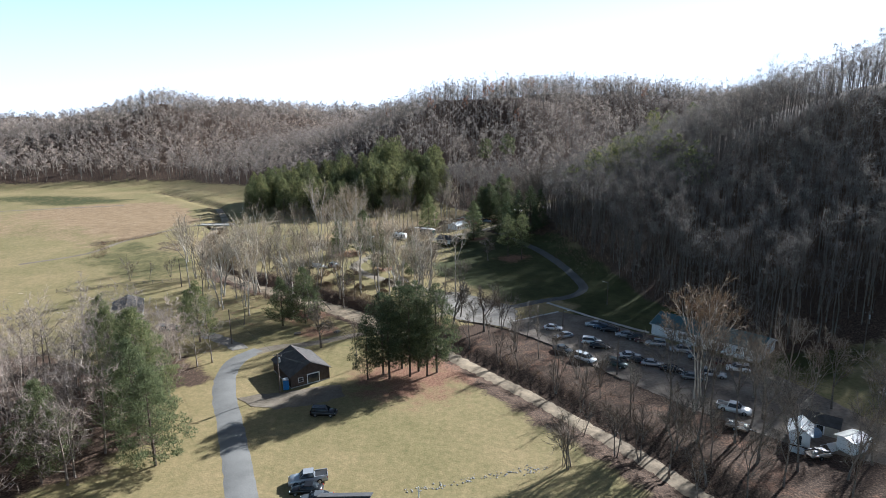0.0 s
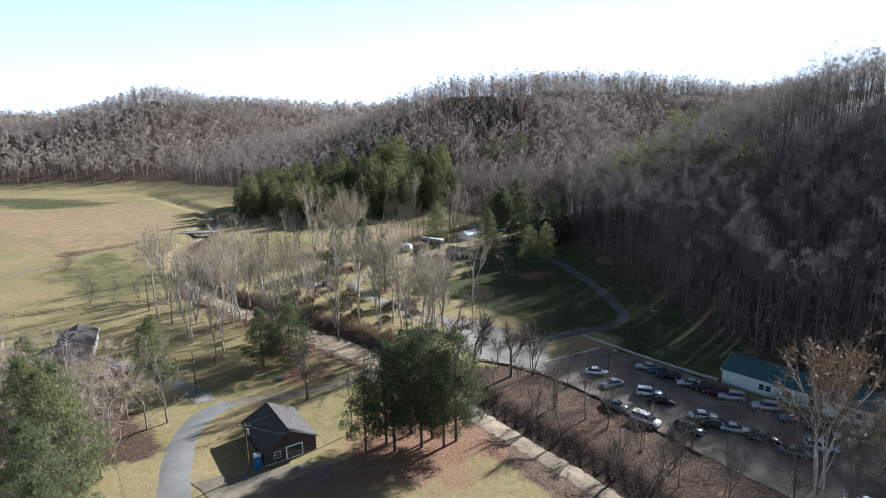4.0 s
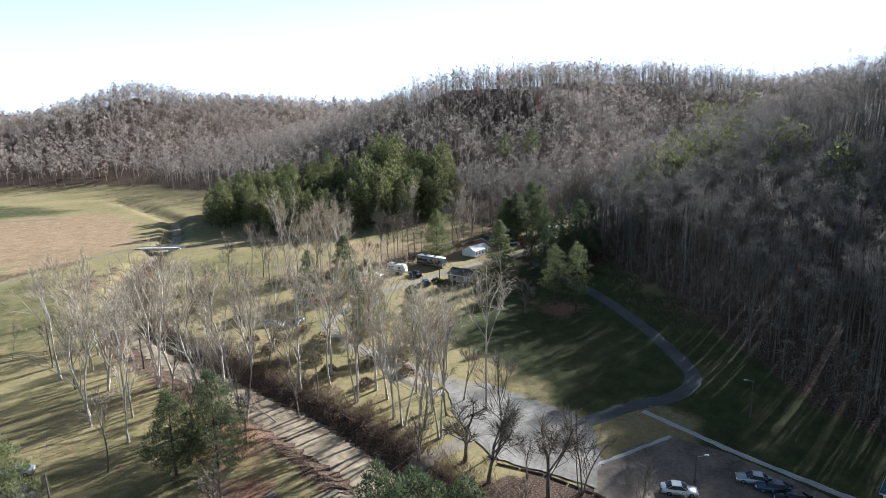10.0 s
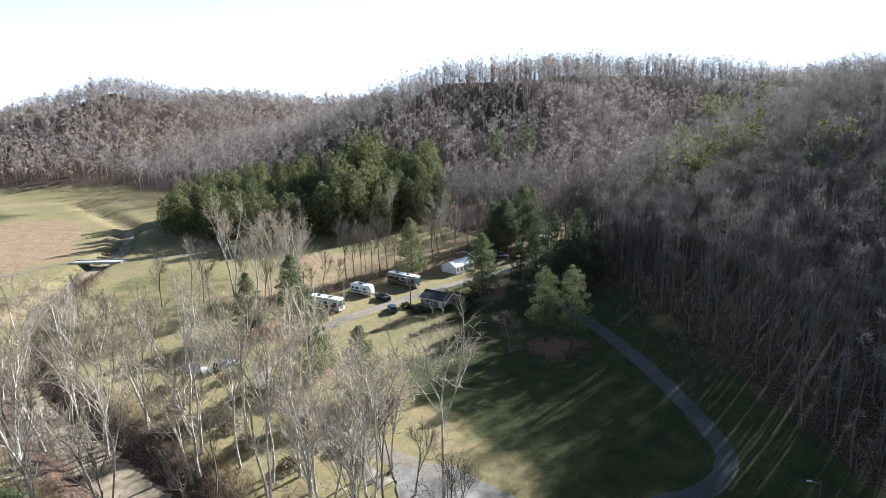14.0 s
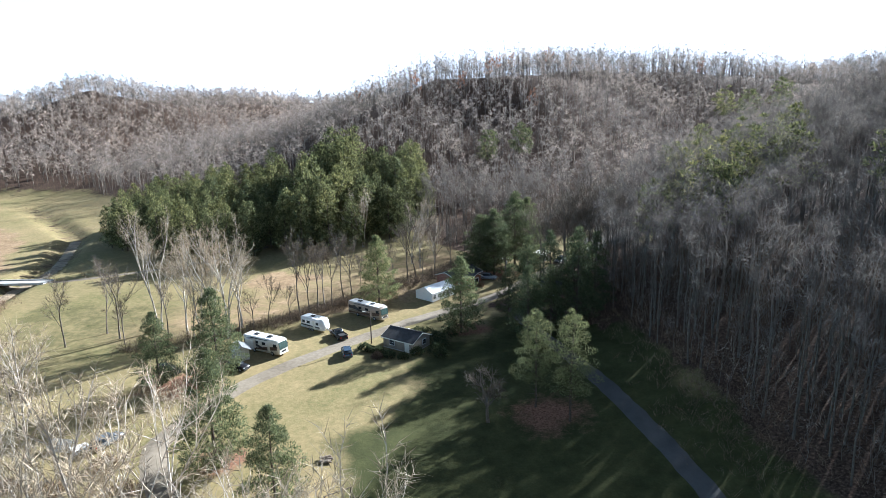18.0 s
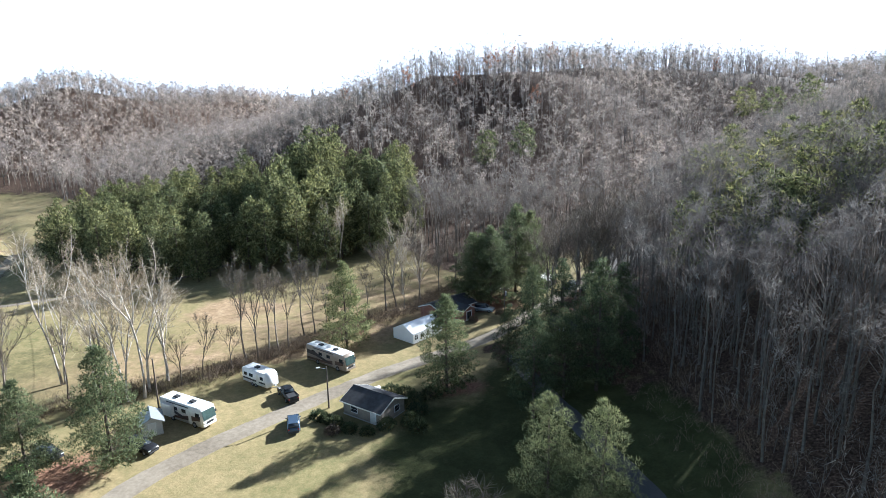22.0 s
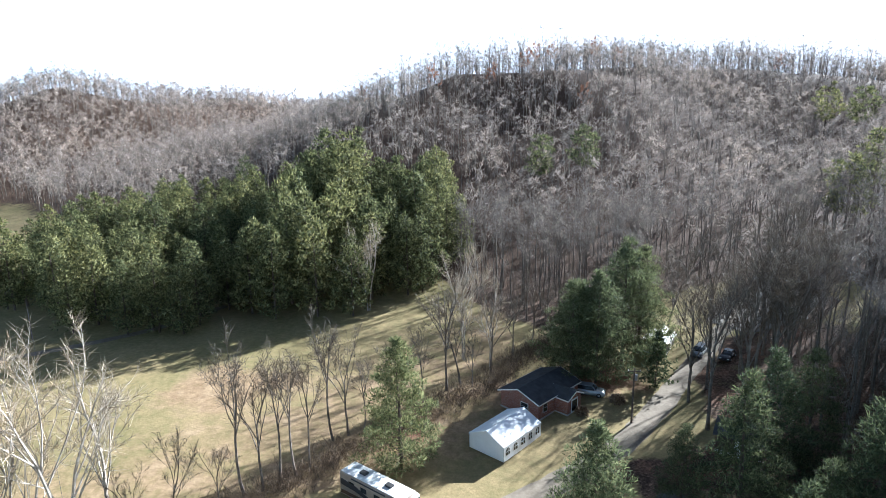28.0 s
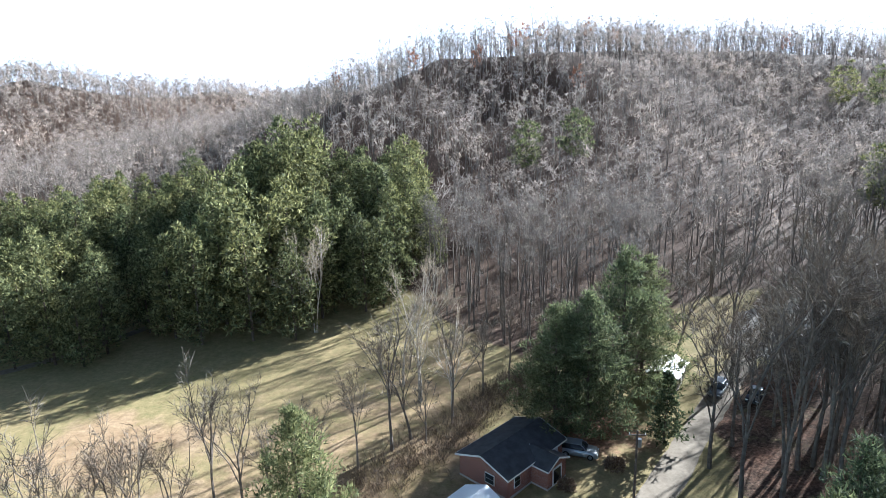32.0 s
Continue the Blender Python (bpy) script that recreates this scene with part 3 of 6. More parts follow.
def puff_pine(seed, h, girth, clumps, flakes, start=0.3, reach=0.2, puff=1.25, long=0.7, wide=0.34, taper=0.6, flat=0.75, loose=0.9):
    """A pine with billowing clumps of needles round a straight trunk, bare and dark below."""
    r = random.Random(seed)
    wood, fine = Pile(), Pile()
    top = Vector((r.uniform(-0.5, 0.5), r.uniform(-0.5, 0.5), h))
    wood.tube([Vector((0, 0, -0.3)), Vector((0, 0, h * 0.5)), top], [girth, girth * 0.6, 0.0], 6)
    for k in range(clumps):
        t = 1 - (1 - start) * ((k + r.random()) / clumps) ** 0.75
        grow = min(1.0, (t - start + 0.1) / 0.2)
        ring = h * reach * grow * max(0.06, 1 - ((t - start) / (1 - start)) ** 1.7) ** taper * r.uniform(0.45, 1.1)
        a = k * 2.4 + r.uniform(-0.5, 0.5)
        c = Vector((math.cos(a) * ring, math.sin(a) * ring, h * t - 0.3 + r.uniform(-0.3, 0.3)))
        wood.tube([Vector((0, 0, max(h * 0.1, c.z - 0.35 * ring))), c], [girth * 0.2 * (1.15 - t), 0.0], 3)
        size = puff * r.uniform(0.7, 1.25) * (1.0 if t < 0.9 else 0.6)
        for _ in range(flakes):
            n = Vector((r.gauss(0, 1), r.gauss(0, 1), r.gauss(0.25, 0.9))).normalized()
            p = c + Vector((n.x, n.y, n.z * flat)) * size * r.uniform(0.65, 1.0)
            m = rand_dir(r, n, loose)
            d = (Vector((n.x, n.y, n.z + 0.5)) - m * m.dot(Vector((n.x, n.y, n.z + 0.5))) + m.orthogonal() * r.uniform(-0.4, 0.4)).normalized()
            fine.blade(p, d, m.cross(d).normalized(), long * r.uniform(0.6, 1.4), wide * r.uniform(0.7, 1.4))
    for k in range(10):
        a, z = r.uniform(0, 6.3), h * r.uniform(0.12, start + 0.05)
        wood.tube([Vector((0, 0, z)), Vector((math.cos(a), math.sin(a), r.uniform(-0.1, 0.15))) * h * reach * r.uniform(0.3, 0.8) + Vector((0, 0, z))], [girth * 0.14, 0.0], 3)
    return wood, fine


def tree_kind(name, piles, mats):
    return (name, piles[0].mesh("trunk", mats[0]), piles[1].mesh("crown", mats[1]))


def plant(kind, x, y, label, scale=1.0, turn=0.0, group="", sink=0.0, tilt=(0, 0)):
    name, trunk, crown = kind
    base = new(name)
    base.matrix_world = pose(x, y, ground_z(x, y) - sink, tilt[0], tilt[1], turn) @ Matrix.Diagonal((scale, scale, scale, 1))
    for part_name, me in (("trunk", trunk), ("crown", crown)):
        o = new(part_name, me)
        o.parent = base
    return tagged(base, label, "tree", group)


def scatter(lo, hi, spacing, test, seed):
    """A jittered lattice of places inside a box where test holds."""
    g = np.random.default_rng(seed)
    xs, ys = np.arange(lo[0], hi[0], spacing), np.arange(lo[1], hi[1], spacing)
    X, Y = np.meshgrid(xs, ys)
    X = X + g.uniform(-0.48, 0.48, X.shape) * spacing
    Y = Y + g.uniform(-0.48, 0.48, Y.shape) * spacing
    keep = test(X, Y)
    return np.stack([X[keep], Y[keep]], 1)


def wood_mass(name, places, templates, mats, label, size=(0.7, 1.3), seed=1):
    """A wood too dense to count: many trees in one mesh."""
    g = np.random.default_rng(seed)
    vs, fs, ms, ts, off = [], [], [], [], 0
    zs = height(places[:, 0], places[:, 1])
    pick = g.integers(0, len(templates), len(places))
    turn, sc = g.uniform(0, 6.283, len(places)), g.uniform(*size, len(places))
    for k, tpl in enumerate(templates):
        (wv, wf), (fv, ff) = tpl[0].arrays(), tpl[1].arrays()
        v = np.concatenate([wv, fv])
        f = np.concatenate([wf, ff + len(wv)])
        m = np.r_[np.zeros(len(wf), np.int32), np.ones(len(ff), np.int32)]
        idx = np.nonzero(pick == k)[0]
        if not len(idx):
            continue
        c, s, q = np.cos(turn[idx])[:, None], np.sin(turn[idx])[:, None], sc[idx][:, None]
        hgt = q * g.uniform(0.9, 1.15, (len(idx), 1))
        out = np.stack([(v[:, 0] * c - v[:, 1] * s) * q + places[idx, 0][:, None], (v[:, 0] * s + v[:, 1] * c) * q + places[idx, 1][:, None],
                        v[:, 2] * hgt + zs[idx][:, None]], -1)
        vs.append(out.reshape(-1, 3))
        fs.append((f[None] + off + (np.arange(len(idx)) * len(v))[:, None, None]).reshape(-1, 3))
        ms.append(np.tile(m, len(idx)))
        ts.append(np.repeat(g.uniform(0.15, 1.0, len(idx)), len(v)))
        off += len(idx) * len(v)
    v, f, m = np.concatenate(vs), np.concatenate(fs), np.concatenate(ms)
    me = bpy.data.meshes.new(name)
    me.vertices.add(len(v))
    me.vertices.foreach_set("co", v.astype(np.float32).ravel())
    me.loops.add(f.size)
    me.loops.foreach_set("vertex_index", f.astype(np.int32).ravel())
    me.polygons.add(len(f))
    me.polygons.foreach_set("loop_start", np.arange(0, f.size, 3, dtype=np.int32))
    for mat in mats:
        me.materials.append(mat)
    me.polygons.foreach_set("material_index", m)
    me.attributes.new("tone", "FLOAT", "POINT").data.foreach_set("value", np.concatenate(ts).astype(np.float32))
    me.update()
    return tagged(new(name, me), label, "woods", kind="stuff")


def wood_tree(seed, h, girth, limbs, twigs, low, wide, twig_len, twig_w, limb_r, bends=3):
    """A forest tree: a tall trunk, rising limbs and a puff of fine twigs round the end of each limb."""
    r = random.Random(seed)
    wood, fine = Pile(), Pile()
    pts = [Vector((r.uniform(-0.3, 0.3) * k, r.uniform(-0.3, 0.3) * k, h * 0.84 * k / bends - (0.4 if k == 0 else 0))) for k in range(bends + 1)]
    wood.tube(pts, [girth * (1 - 0.8 * k / bends) for k in range(bends)] + [0.0], 4 if bends > 2 else 3)
    mid, tall = h * (low + 1) / 2, h * (1 - low) / 2
    top = pts[-1]
    puff = wide * 0.36
    for k in range(limbs):
        a, lift = k * 2.4 + r.uniform(-0.5, 0.5), -0.45 + 1.4 * ((k * 0.618 + r.uniform(-0.1, 0.1)) % 1.0)
        ring = math.sqrt(max(0.0, 1 - lift * lift)) * r.uniform(0.6, 0.95)
        end = Vector((math.cos(a) * wide * ring, math.sin(a) * wide * ring, mid + tall * lift))
        z = max(h * 0.06, h * low * 0.7, end.z - wide * 1.6 * r.uniform(0.7, 1.2))
        q = Vector((0, 0, 0)).lerp(top, min(z / top.z, 0.97))
        if bends > 2:
            bend = q.lerp(end, 0.5) + Vector((math.cos(a), math.sin(a), -0.4)) * wide * 0.12
            wood.tube([q, bend, end], [limb_r, limb_r * 0.7, 0.0], 3)
        else:
            bend = q.lerp(end, 0.5)
            wood.tube([q, end], [limb_r, 0.0], 3)
        size = puff * r.uniform(0.75, 1.25)
        for j in range(twigs // limbs):
            n = Vector((r.gauss(0, 1), r.gauss(0, 1), r.gauss(0.45, 0.9))).normalized()
            p = end + Vector((n.x, n.y, n.z * 0.8)) * size * r.uniform(0.3, 1.0)
            if j % 2:
                d = rand_dir(r, n + Vector((0, 0, 0.3)), 0.6)
                side = rand_dir(r, d, 3).cross(d).normalized()
            else:
                side = rand_dir(r, n, 0.45).orthogonal().normalized()
                d = rand_dir(r, n, 0.45).cross(side).normalized()
            fine.blade(p, d, side, twig_len * r.uniform(0.5, 1.4), twig_w * r.uniform(0.6, 1.4))
        for _ in range(2 if bends > 2 else 0):
            d = rand_dir(r, (end - q).normalized(), 0.7)
            fine.blade(bend.lerp(end, r.random()), d, rand_dir(r, d, 3).cross(d).normalized(), wide * 0.5, limb_r * 1.1)
    return wood, fine


MID = [wood_tree(100 + k, 20.5 + k % 4 * 1.6, 0.2, 15, 330, 0.5 + 0.06 * (k % 3), 2.9 + 0.4 * (k % 3), 0.95, 0.055, 0.046) for k in range(8)]
MID += [wood_tree(130 + k, 9 + 1.5 * k, 0.08, 7, 84, 0.3, 2.0, 0.8, 0.07, 0.04) for k in range(2)]
FAR = [wood_tree(200 + k, 16.5 + k % 3 * 1.8, 0.22, 9, 117, 0.36, 3.2 + 0.4 * (k % 3), 1.1, 0.19, 0.1, 2) for k in range(7)]
FAR += [wood_tree(220 + k, 10 + k, 0.14, 6, 66, 0.2, 2.6, 0.95, 0.22, 0.09, 2) for k in range(2)]
FARTHER = [wood_tree(250 + k, 16 + k % 2 * 2, 0.24, 7, 91, 0.3, 4.2 + 0.5 * (k % 2), 1.6, 0.36, 0.14, 2) for k in range(5)]
FARTHER += [wood_tree(270 + k, 10 + k, 0.16, 5, 50, 0.1, 3.6, 1.3, 0.34, 0.12, 2) for k in range(1)]
CREST = [wood_tree(320 + k, 15 + k % 4 * 1.7, 0.17, 8, 112, (-0.3, 0.1)[k % 2], 2.5, 1.1, 0.12, 0.07, 2) for k in range(6)]
VERYFAR = [wood_tree(300 + k, 20, 0.4, 6, 54, 0.15, 9.0, 4.2, 1.3, 0.4, 2) for k in range(4)]


def grove(x, y):
    """The stand of pines at the foot of the ridge."""
    return inside([(-138, 326), (-102, 309), (-84, 304), (-63, 313), (-39, 321), (-27, 333), (-18, 348), (-20, 395), (-50, 412), (-110, 396), (-145, 365)], x, y)


def near_wood(x, y):
    return woods(x, y) & ~grove(x, y) & (x > -26) & (x < 130) & (y > 110) & (y < 345)


def hill_wood(x, y):
    return woods(x, y) & ~grove(x, y) & ~((x > -26) & (x < 130) & (y > 110) & (y < 345)) & (np.hypot(x + 4, y - 100) > 60)


def crest(x):
    """How far back each slope is seen before it falls away behind its crest."""
    return np.interp(x, [-900, -620, -450, -385, -330, -230, -105, -28, 10, 90, 260, 500], [620, 680, 690, 710, 745, 840, 640, 600, 605, 650, 690, 690])


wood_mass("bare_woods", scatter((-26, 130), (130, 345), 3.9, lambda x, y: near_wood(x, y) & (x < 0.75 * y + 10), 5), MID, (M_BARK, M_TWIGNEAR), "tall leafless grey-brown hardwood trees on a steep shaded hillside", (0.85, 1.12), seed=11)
SAPLING = [wood_tree(340 + k, 5.5 + k * 1.2, 0.05, 6, 54, 0.12, 1.5, 0.9, 0.06, 0.03) for k in range(4)]
wood_mass("understory", scatter((-26, 128), (95, 345), 3.1, lambda x, y: near_wood(x, y) & ((y > 300) | ~near_wood(x - 15, y) | ((y > 250) & (x < 45))), 19), SAPLING, (M_BARK, M_TWIGNEAR), "thin leafless saplings under the edge of the woods", (0.6, 1.2), seed=19)
wood_mass("ridge_woods", scatter((-260, 300), (330, 690), 6.3, lambda x, y: hill_wood(x, y) & (y < crest(x)), 6), FAR, (M_BARK, M_TWIGHAZE), "leafless hardwood forest covering a ridge", (0.75, 1.12), seed=12)
# Dark twigs here put the backlit look against the sky into the colour.
wood_mass("crest_woods", scatter((-460, 490), (330, 740), 4.6, lambda x, y: hill_wood(x, y) & ((along(RIDGES[0][0], x, y)[0] < 16) | (along(RIDGES[2][0], x, y)[0] < 16)), 16), CREST, (M_BARK, M_TWIGDARK), "bare trees standing along the ridge crest", (0.8, 1.1), seed=16)
wood_mass("lower_hill_woods", scatter((78, 10), (210, 130), 8.0, lambda x, y: hills(x, y) > 5, 17), FAR, (M_BARK, M_TWIGHAZE), "leafless hardwood forest on the hill behind the hall", (0.8, 1.1), seed=17)
wood_mass("right_hill_woods", scatter((130, 100), (290, 300), 5.8, lambda x, y: hill_wood(x, y) & (x < 0.8 * y + 30), 7), FAR, (M_BARK, M_TWIGHAZE), "leafless hardwood forest on a hillside", (0.8, 1.15), seed=13)
wood_mass("left_hill_woods", scatter((-800, 380), (-60, 860), 8.2, lambda x, y: hill_wood(x, y) & ((x < -260) | (y > 690)) & (y < crest(x)) & (-x < 0.85 * y + 60), 8), FARTHER, (M_BARK, M_TWIGHAZE), "leafless hardwood forest on a distant hill", (0.85, 1.15), seed=14)
wood_mass("distant_woods", scatter((-1700, 780), (700, 2050), 35.0, lambda x, y: (hills(x, y) > 12) & (y > crest(x) - 10) & (-x < 0.85 * y + 60), 9), VERYFAR, (M_BARK, M_TWIGHAZE), "leafless forest on far ridges", (0.9, 1.15), seed=15)

PINES = [tree_kind("pine_tree", puff_pine(20 + k, 17, 0.26, 90, 110, start=0.12, reach=0.2 + 0.012 * k, puff=1.0, long=0.42, wide=0.085, taper=0.95, flat=0.5), (M_PINEBARK, M_NEEDLE)) for k in range(4)]
PINELIGHT = [tree_kind("pine_tree", puff_pine(40 + k, 14, 0.2, 70, 80, start=0.1, reach=0.22, puff=0.9, long=0.5, wide=0.12, taper=0.9, flat=0.45), (M_PINEBARK, M_NEEDLESUNLIT)) for k in range(2)]
GROVE = [tree_kind("pine_tree", puff_pine(60 + k, 20 + k, 0.28, 52, 46, start=0.1, reach=0.19 + 0.015 * (k % 3), puff=1.45, long=0.85, wide=0.36, loose=1.5), (M_PINEBARK, M_GROVE)) for k in range(5)]
WIDEPINE = [tree_kind("pine_tree", puff_pine(80 + k, 16, 0.24, 120, 100, start=0.1 + 0.03 * k, reach=0.34, puff=1.1, long=0.48, wide=0.095, taper=1.0, flat=0.4), (M_PINEBARK, M_NEEDLESUNLIT)) for k in range(3)]
HIGHPINE = [tree_kind("pine_tree", puff_pine(90 + k, 20, 0.26, 80, 130, start=0.28, reach=0.2, puff=1.15, long=0.4, wide=0.075, taper=0.7, flat=0.5), (M_PINEBARK, M_NEEDLESUNLIT)) for k in range(2)]
CONEPINE = [tree_kind("pine_tree", puff_pine(110 + k, 18, 0.26, 110, 110, start=0.08, reach=0.27 + 0.02 * k, puff=1.2, long=0.48, wide=0.125, taper=1.0, flat=0.42), (M_PINEBARK, M_NEEDLESUNLIT)) for k in range(2)]
HILLPINE = [tree_kind("pine_tree", puff_pine(70 + k, 18.5, 0.26, 34, 50, start=0.45, reach=0.22, puff=1.25, long=0.7, wide=0.26, taper=0.45, flat=0.5), (M_PINEBARK, M_GROVE)) for k in range(3)]
BARE = [tree_kind("bare_tree", forked_tree(400 + k, 16 + k % 3, 0.18, 1, 0.1, 4, 13, 1.1, 0.045, 0.55, 0.55, 3, 0.5), (M_BARK, M_TWIGDARK)) for k in range(5)]
SYCAMORE = [tree_kind("sycamore_tree", forked_tree(500 + k, 19 + k % 3, 0.2, 1 + k // 4, 0.14, 4, 13, 1.1, 0.045, 0.55, 0.55, 3, 0.5), (M_SYCAMORE, M_TWIGPALE)) for k in range(6)]
rng = random.Random(4)
for x, y in scatter((-155, 300), (5, 414), 6.9, lambda x, y: grove(x, y) & (y < 385), 21):
    plant(rng.choice(GROVE), x, y, "dense dark green pine in a hillside grove", (0.8 if x < -68 else 0.96 if x > -48 else 1.0 if y < 335 else 1.14) * rng.uniform(0.85, 1.2), rng.uniform(0, 360), "pine grove")
# ---------- single trees ----------
def put(kinds, places, label, size=(0.85, 1.15), group="", seed=1, tilt=0):
    r = random.Random(seed)
    for x, y, *s in places:
        k = s[0] if s else r.uniform(*size)
        plant(r.choice(kinds), x, y, label, k, r.uniform(0, 360), group, 0.05, (r.uniform(-tilt, tilt), r.uniform(-tilt, tilt)))


M_BRUSH = island_leaf("dry_brush", [(0.0, (0.1, 0.07, 0.05)), (0.5, (0.2, 0.14, 0.1)), (1.0, (0.36, 0.27, 0.19))])
M_DARKBRUSH = island_leaf("dark_brush", [(0.0, (0.05, 0.036, 0.028)), (0.5, (0.11, 0.085, 0.065)), (1.0, (0.22, 0.175, 0.14))])
SPREAD = [tree_kind("bare_tree", forked_tree(450 + k, 10, 0.22, 1, 0.08, 4, 12, 1.1, 0.04, 0.42, 0.95), (M_BARK, M_TWIGDARK)) for k in range(3)]
SMALL = [tree_kind("bare_tree", forked_tree(470 + k, 8, 0.085, 1 + k % 3, 0.2, 4, 10, 1.0, 0.036, 0.52, 0.6, 2), (M_BARK, M_TWIGDARK)) for k in range(4)]
RUSSET = [tree_kind("russet_tree", bare_tree(480 + k, 17, 0.22, 9, 4, 4, sides=6, twig_len=0.9, twig_w=0.32, clear=0.4), (M_BARK, M_RUST)) for k in range(2)]
CLUMPPINE = [tree_kind("pine_tree", puff_pine(26 + k, 19, 0.26, 84, 100, start=0.2, reach=0.24, puff=1.15, long=0.48, wide=0.11, taper=0.7, flat=0.55), (M_PINEBARK, M_NEEDLE)) for k in range(3)]
CEDAR = tree_kind("cedar_tree", pine_tree(77, 9, 0.14, 16, 7, 5, start=0.04, reach=0.22, tuft=0.5, wide=0.14, taper=0.8), (M_PINEBARK, M_NEEDLE))

put(CLUMPPINE, [(-19.8, 109.5, 0.72), (-17, 112.4, 0.98), (-15.3, 110.1, 0.98), (-11.1, 111.5, 1.1), (-9.6, 114.2, 1.08), (-5.6, 113.7, 1.05), (-13.4, 115.5, 1.05), (-7.5, 111.8, 0.85)], "tall dark green pine in a clump beside the barn", group="pines beside the barn", seed=2)
put(BARE, [(-23.6, 115.1, 0.6)], "bare grey tree beside the pine clump")
put(WIDEPINE, [(-43.5, 143.5, 1.0), (-60, 94, 1.3), (-47.5, 77, 1.05), (-55, 85, 1.15), (-64, 101, 1.15), (-73, 106, 1.05), (-84, 120, 0.95), (-63, 74, 1.0)], "blue-green pine at the edge of bare woods", seed=3)
put(WIDEPINE, [(-66, 129.5, 0.98), (-49, 141.5, 0.85)], "pale green pine near a gravel drive", seed=5)
put(SPREAD, [(-34.6, 126.5, 1.5)], "large spreading bare tree beside the road", seed=6)
put(SPREAD, [(-3.5, 142, 1.85), (4.5, 139, 1.7), (-7, 147, 1.5), (6, 211.5, 1.25), (-68, 118, 1.0), (-76, 124, 0.9)], "dark spreading bare tree", seed=7)
put(SYCAMORE, [(-71.8, 165, 1.0), (-61.7, 150, 1.0), (-66, 158, 1.1), (-74, 158, 1.05), (-79, 171, 1.1), (-69, 172, 1.0), (-86, 176, 1.0), (-90, 184, 1.05)],
    "tall pale-barked bare tree over leaf litter", group="trees above the creek", seed=8)
put(BARE, [(-48, 161, 0.9), (-55, 168, 0.95), (-63, 166, 1.0), (-76, 178, 0.95), (-50, 149, 0.7), (-42, 150, 0.6), (-84, 168, 0.9), (-60, 142, 0.7)], "slender bare tree over leaf litter", group="trees above the creek", seed=9)
put(SYCAMORE, [(-54.6, 182.3), (-41.5, 174.1), (-34.1, 171), (-28.2, 168.1), (-19.7, 158.9), (-13.2, 161.7), (-64.9, 185.2), (-24, 175), (-12, 171), (-50, 153, 1.15), (-46, 159, 1.1), (-70, 186), (-58, 176), (-22, 166), (-84, 202), (-4, 163), (-40, 168), (-71.4, 154.7, 1.15), (-77.1, 167.8, 1.2), (-67.7, 169.5, 1.2), (-96, 187.3, 1.1), (-88.8, 191.3, 1.1), (-68.8, 176.4, 1.15), (-109.9, 208.9, 1.0), (-79.9, 197.7, 1.1), (-53.2, 179.6, 1.2), (-39.2, 168.9, 1.2), (-35.2, 175.7, 1.2), (-27.4, 164.5, 1.15), (-24.8, 169.4, 1.2), (-17.7, 156.7, 1.15), (-15.2, 160.7, 1.2), (-11.3, 153.3, 1.0), (-51.7, 188.1, 1.15), (-90, 172, 1.1)],
    "pale-barked bare sycamore in the campground", (0.95, 1.3), "campground trees", 10, 4)
put(BARE, [(-30, 178.2), (-10.7, 160.5), (-17, 168.5), (-49, 178), (-70, 196), (-35, 165), (-2, 150), (-66, 204), (-74, 190), (-96, 222), (-68, 191), (-8, 166), (-100, 228), (-14, 156), (-88, 220)],
    "grey bare tree in the campground", (0.65, 1.05), "campground trees", 11, 3)
put(PINELIGHT, [(-71, 134, 0.85)], "pale green pine beside a gravel drive", seed=12)
put(CONEPINE, [(-31.8, 198.4, 1.0), (-20.4, 190.6, 0.8)], "pale green pine standing on the lawn", seed=12)
put(CONEPINE, [(-53.2, 221.4, 0.8), (-43.9, 225.0, 1.0)], "green pine beside parked campers", seed=13)
put(CONEPINE, [(-21.3, 265.3, 1.02), (0, 248.2, 0.98)], "dense green conical pine beside the campground road", seed=27)
put(HIGHPINE, [(13.7, 216, 0.86), (18.6, 211.6, 0.92)], "pine with pale sunlit top beside the path", seed=14)
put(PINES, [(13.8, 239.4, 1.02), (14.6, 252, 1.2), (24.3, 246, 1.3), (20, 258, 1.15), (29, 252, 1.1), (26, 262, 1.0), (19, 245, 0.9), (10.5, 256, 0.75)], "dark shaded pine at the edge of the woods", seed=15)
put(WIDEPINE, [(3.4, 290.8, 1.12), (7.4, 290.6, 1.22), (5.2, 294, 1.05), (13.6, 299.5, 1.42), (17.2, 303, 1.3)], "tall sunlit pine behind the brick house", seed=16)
plant(CEDAR, 16.5, 288.5, "dark green cedar beside the road", 1.05, 40)
put(SYCAMORE, [(-53.1, 242.8, 1.12), (-50.8, 243.9, 1.25), (-51.3, 246.2, 1.2), (-50.4, 250.4, 1.2), (-68.5, 248.2, 1.15), (-61, 246, 1.1), (-57, 244.5, 1.0), (-18.2, 304), (-10, 295), (-15, 299), (-38, 324)], "pale bare tree at the edge of the hayfield", (0.85, 1.1), "fence-row trees", 17)
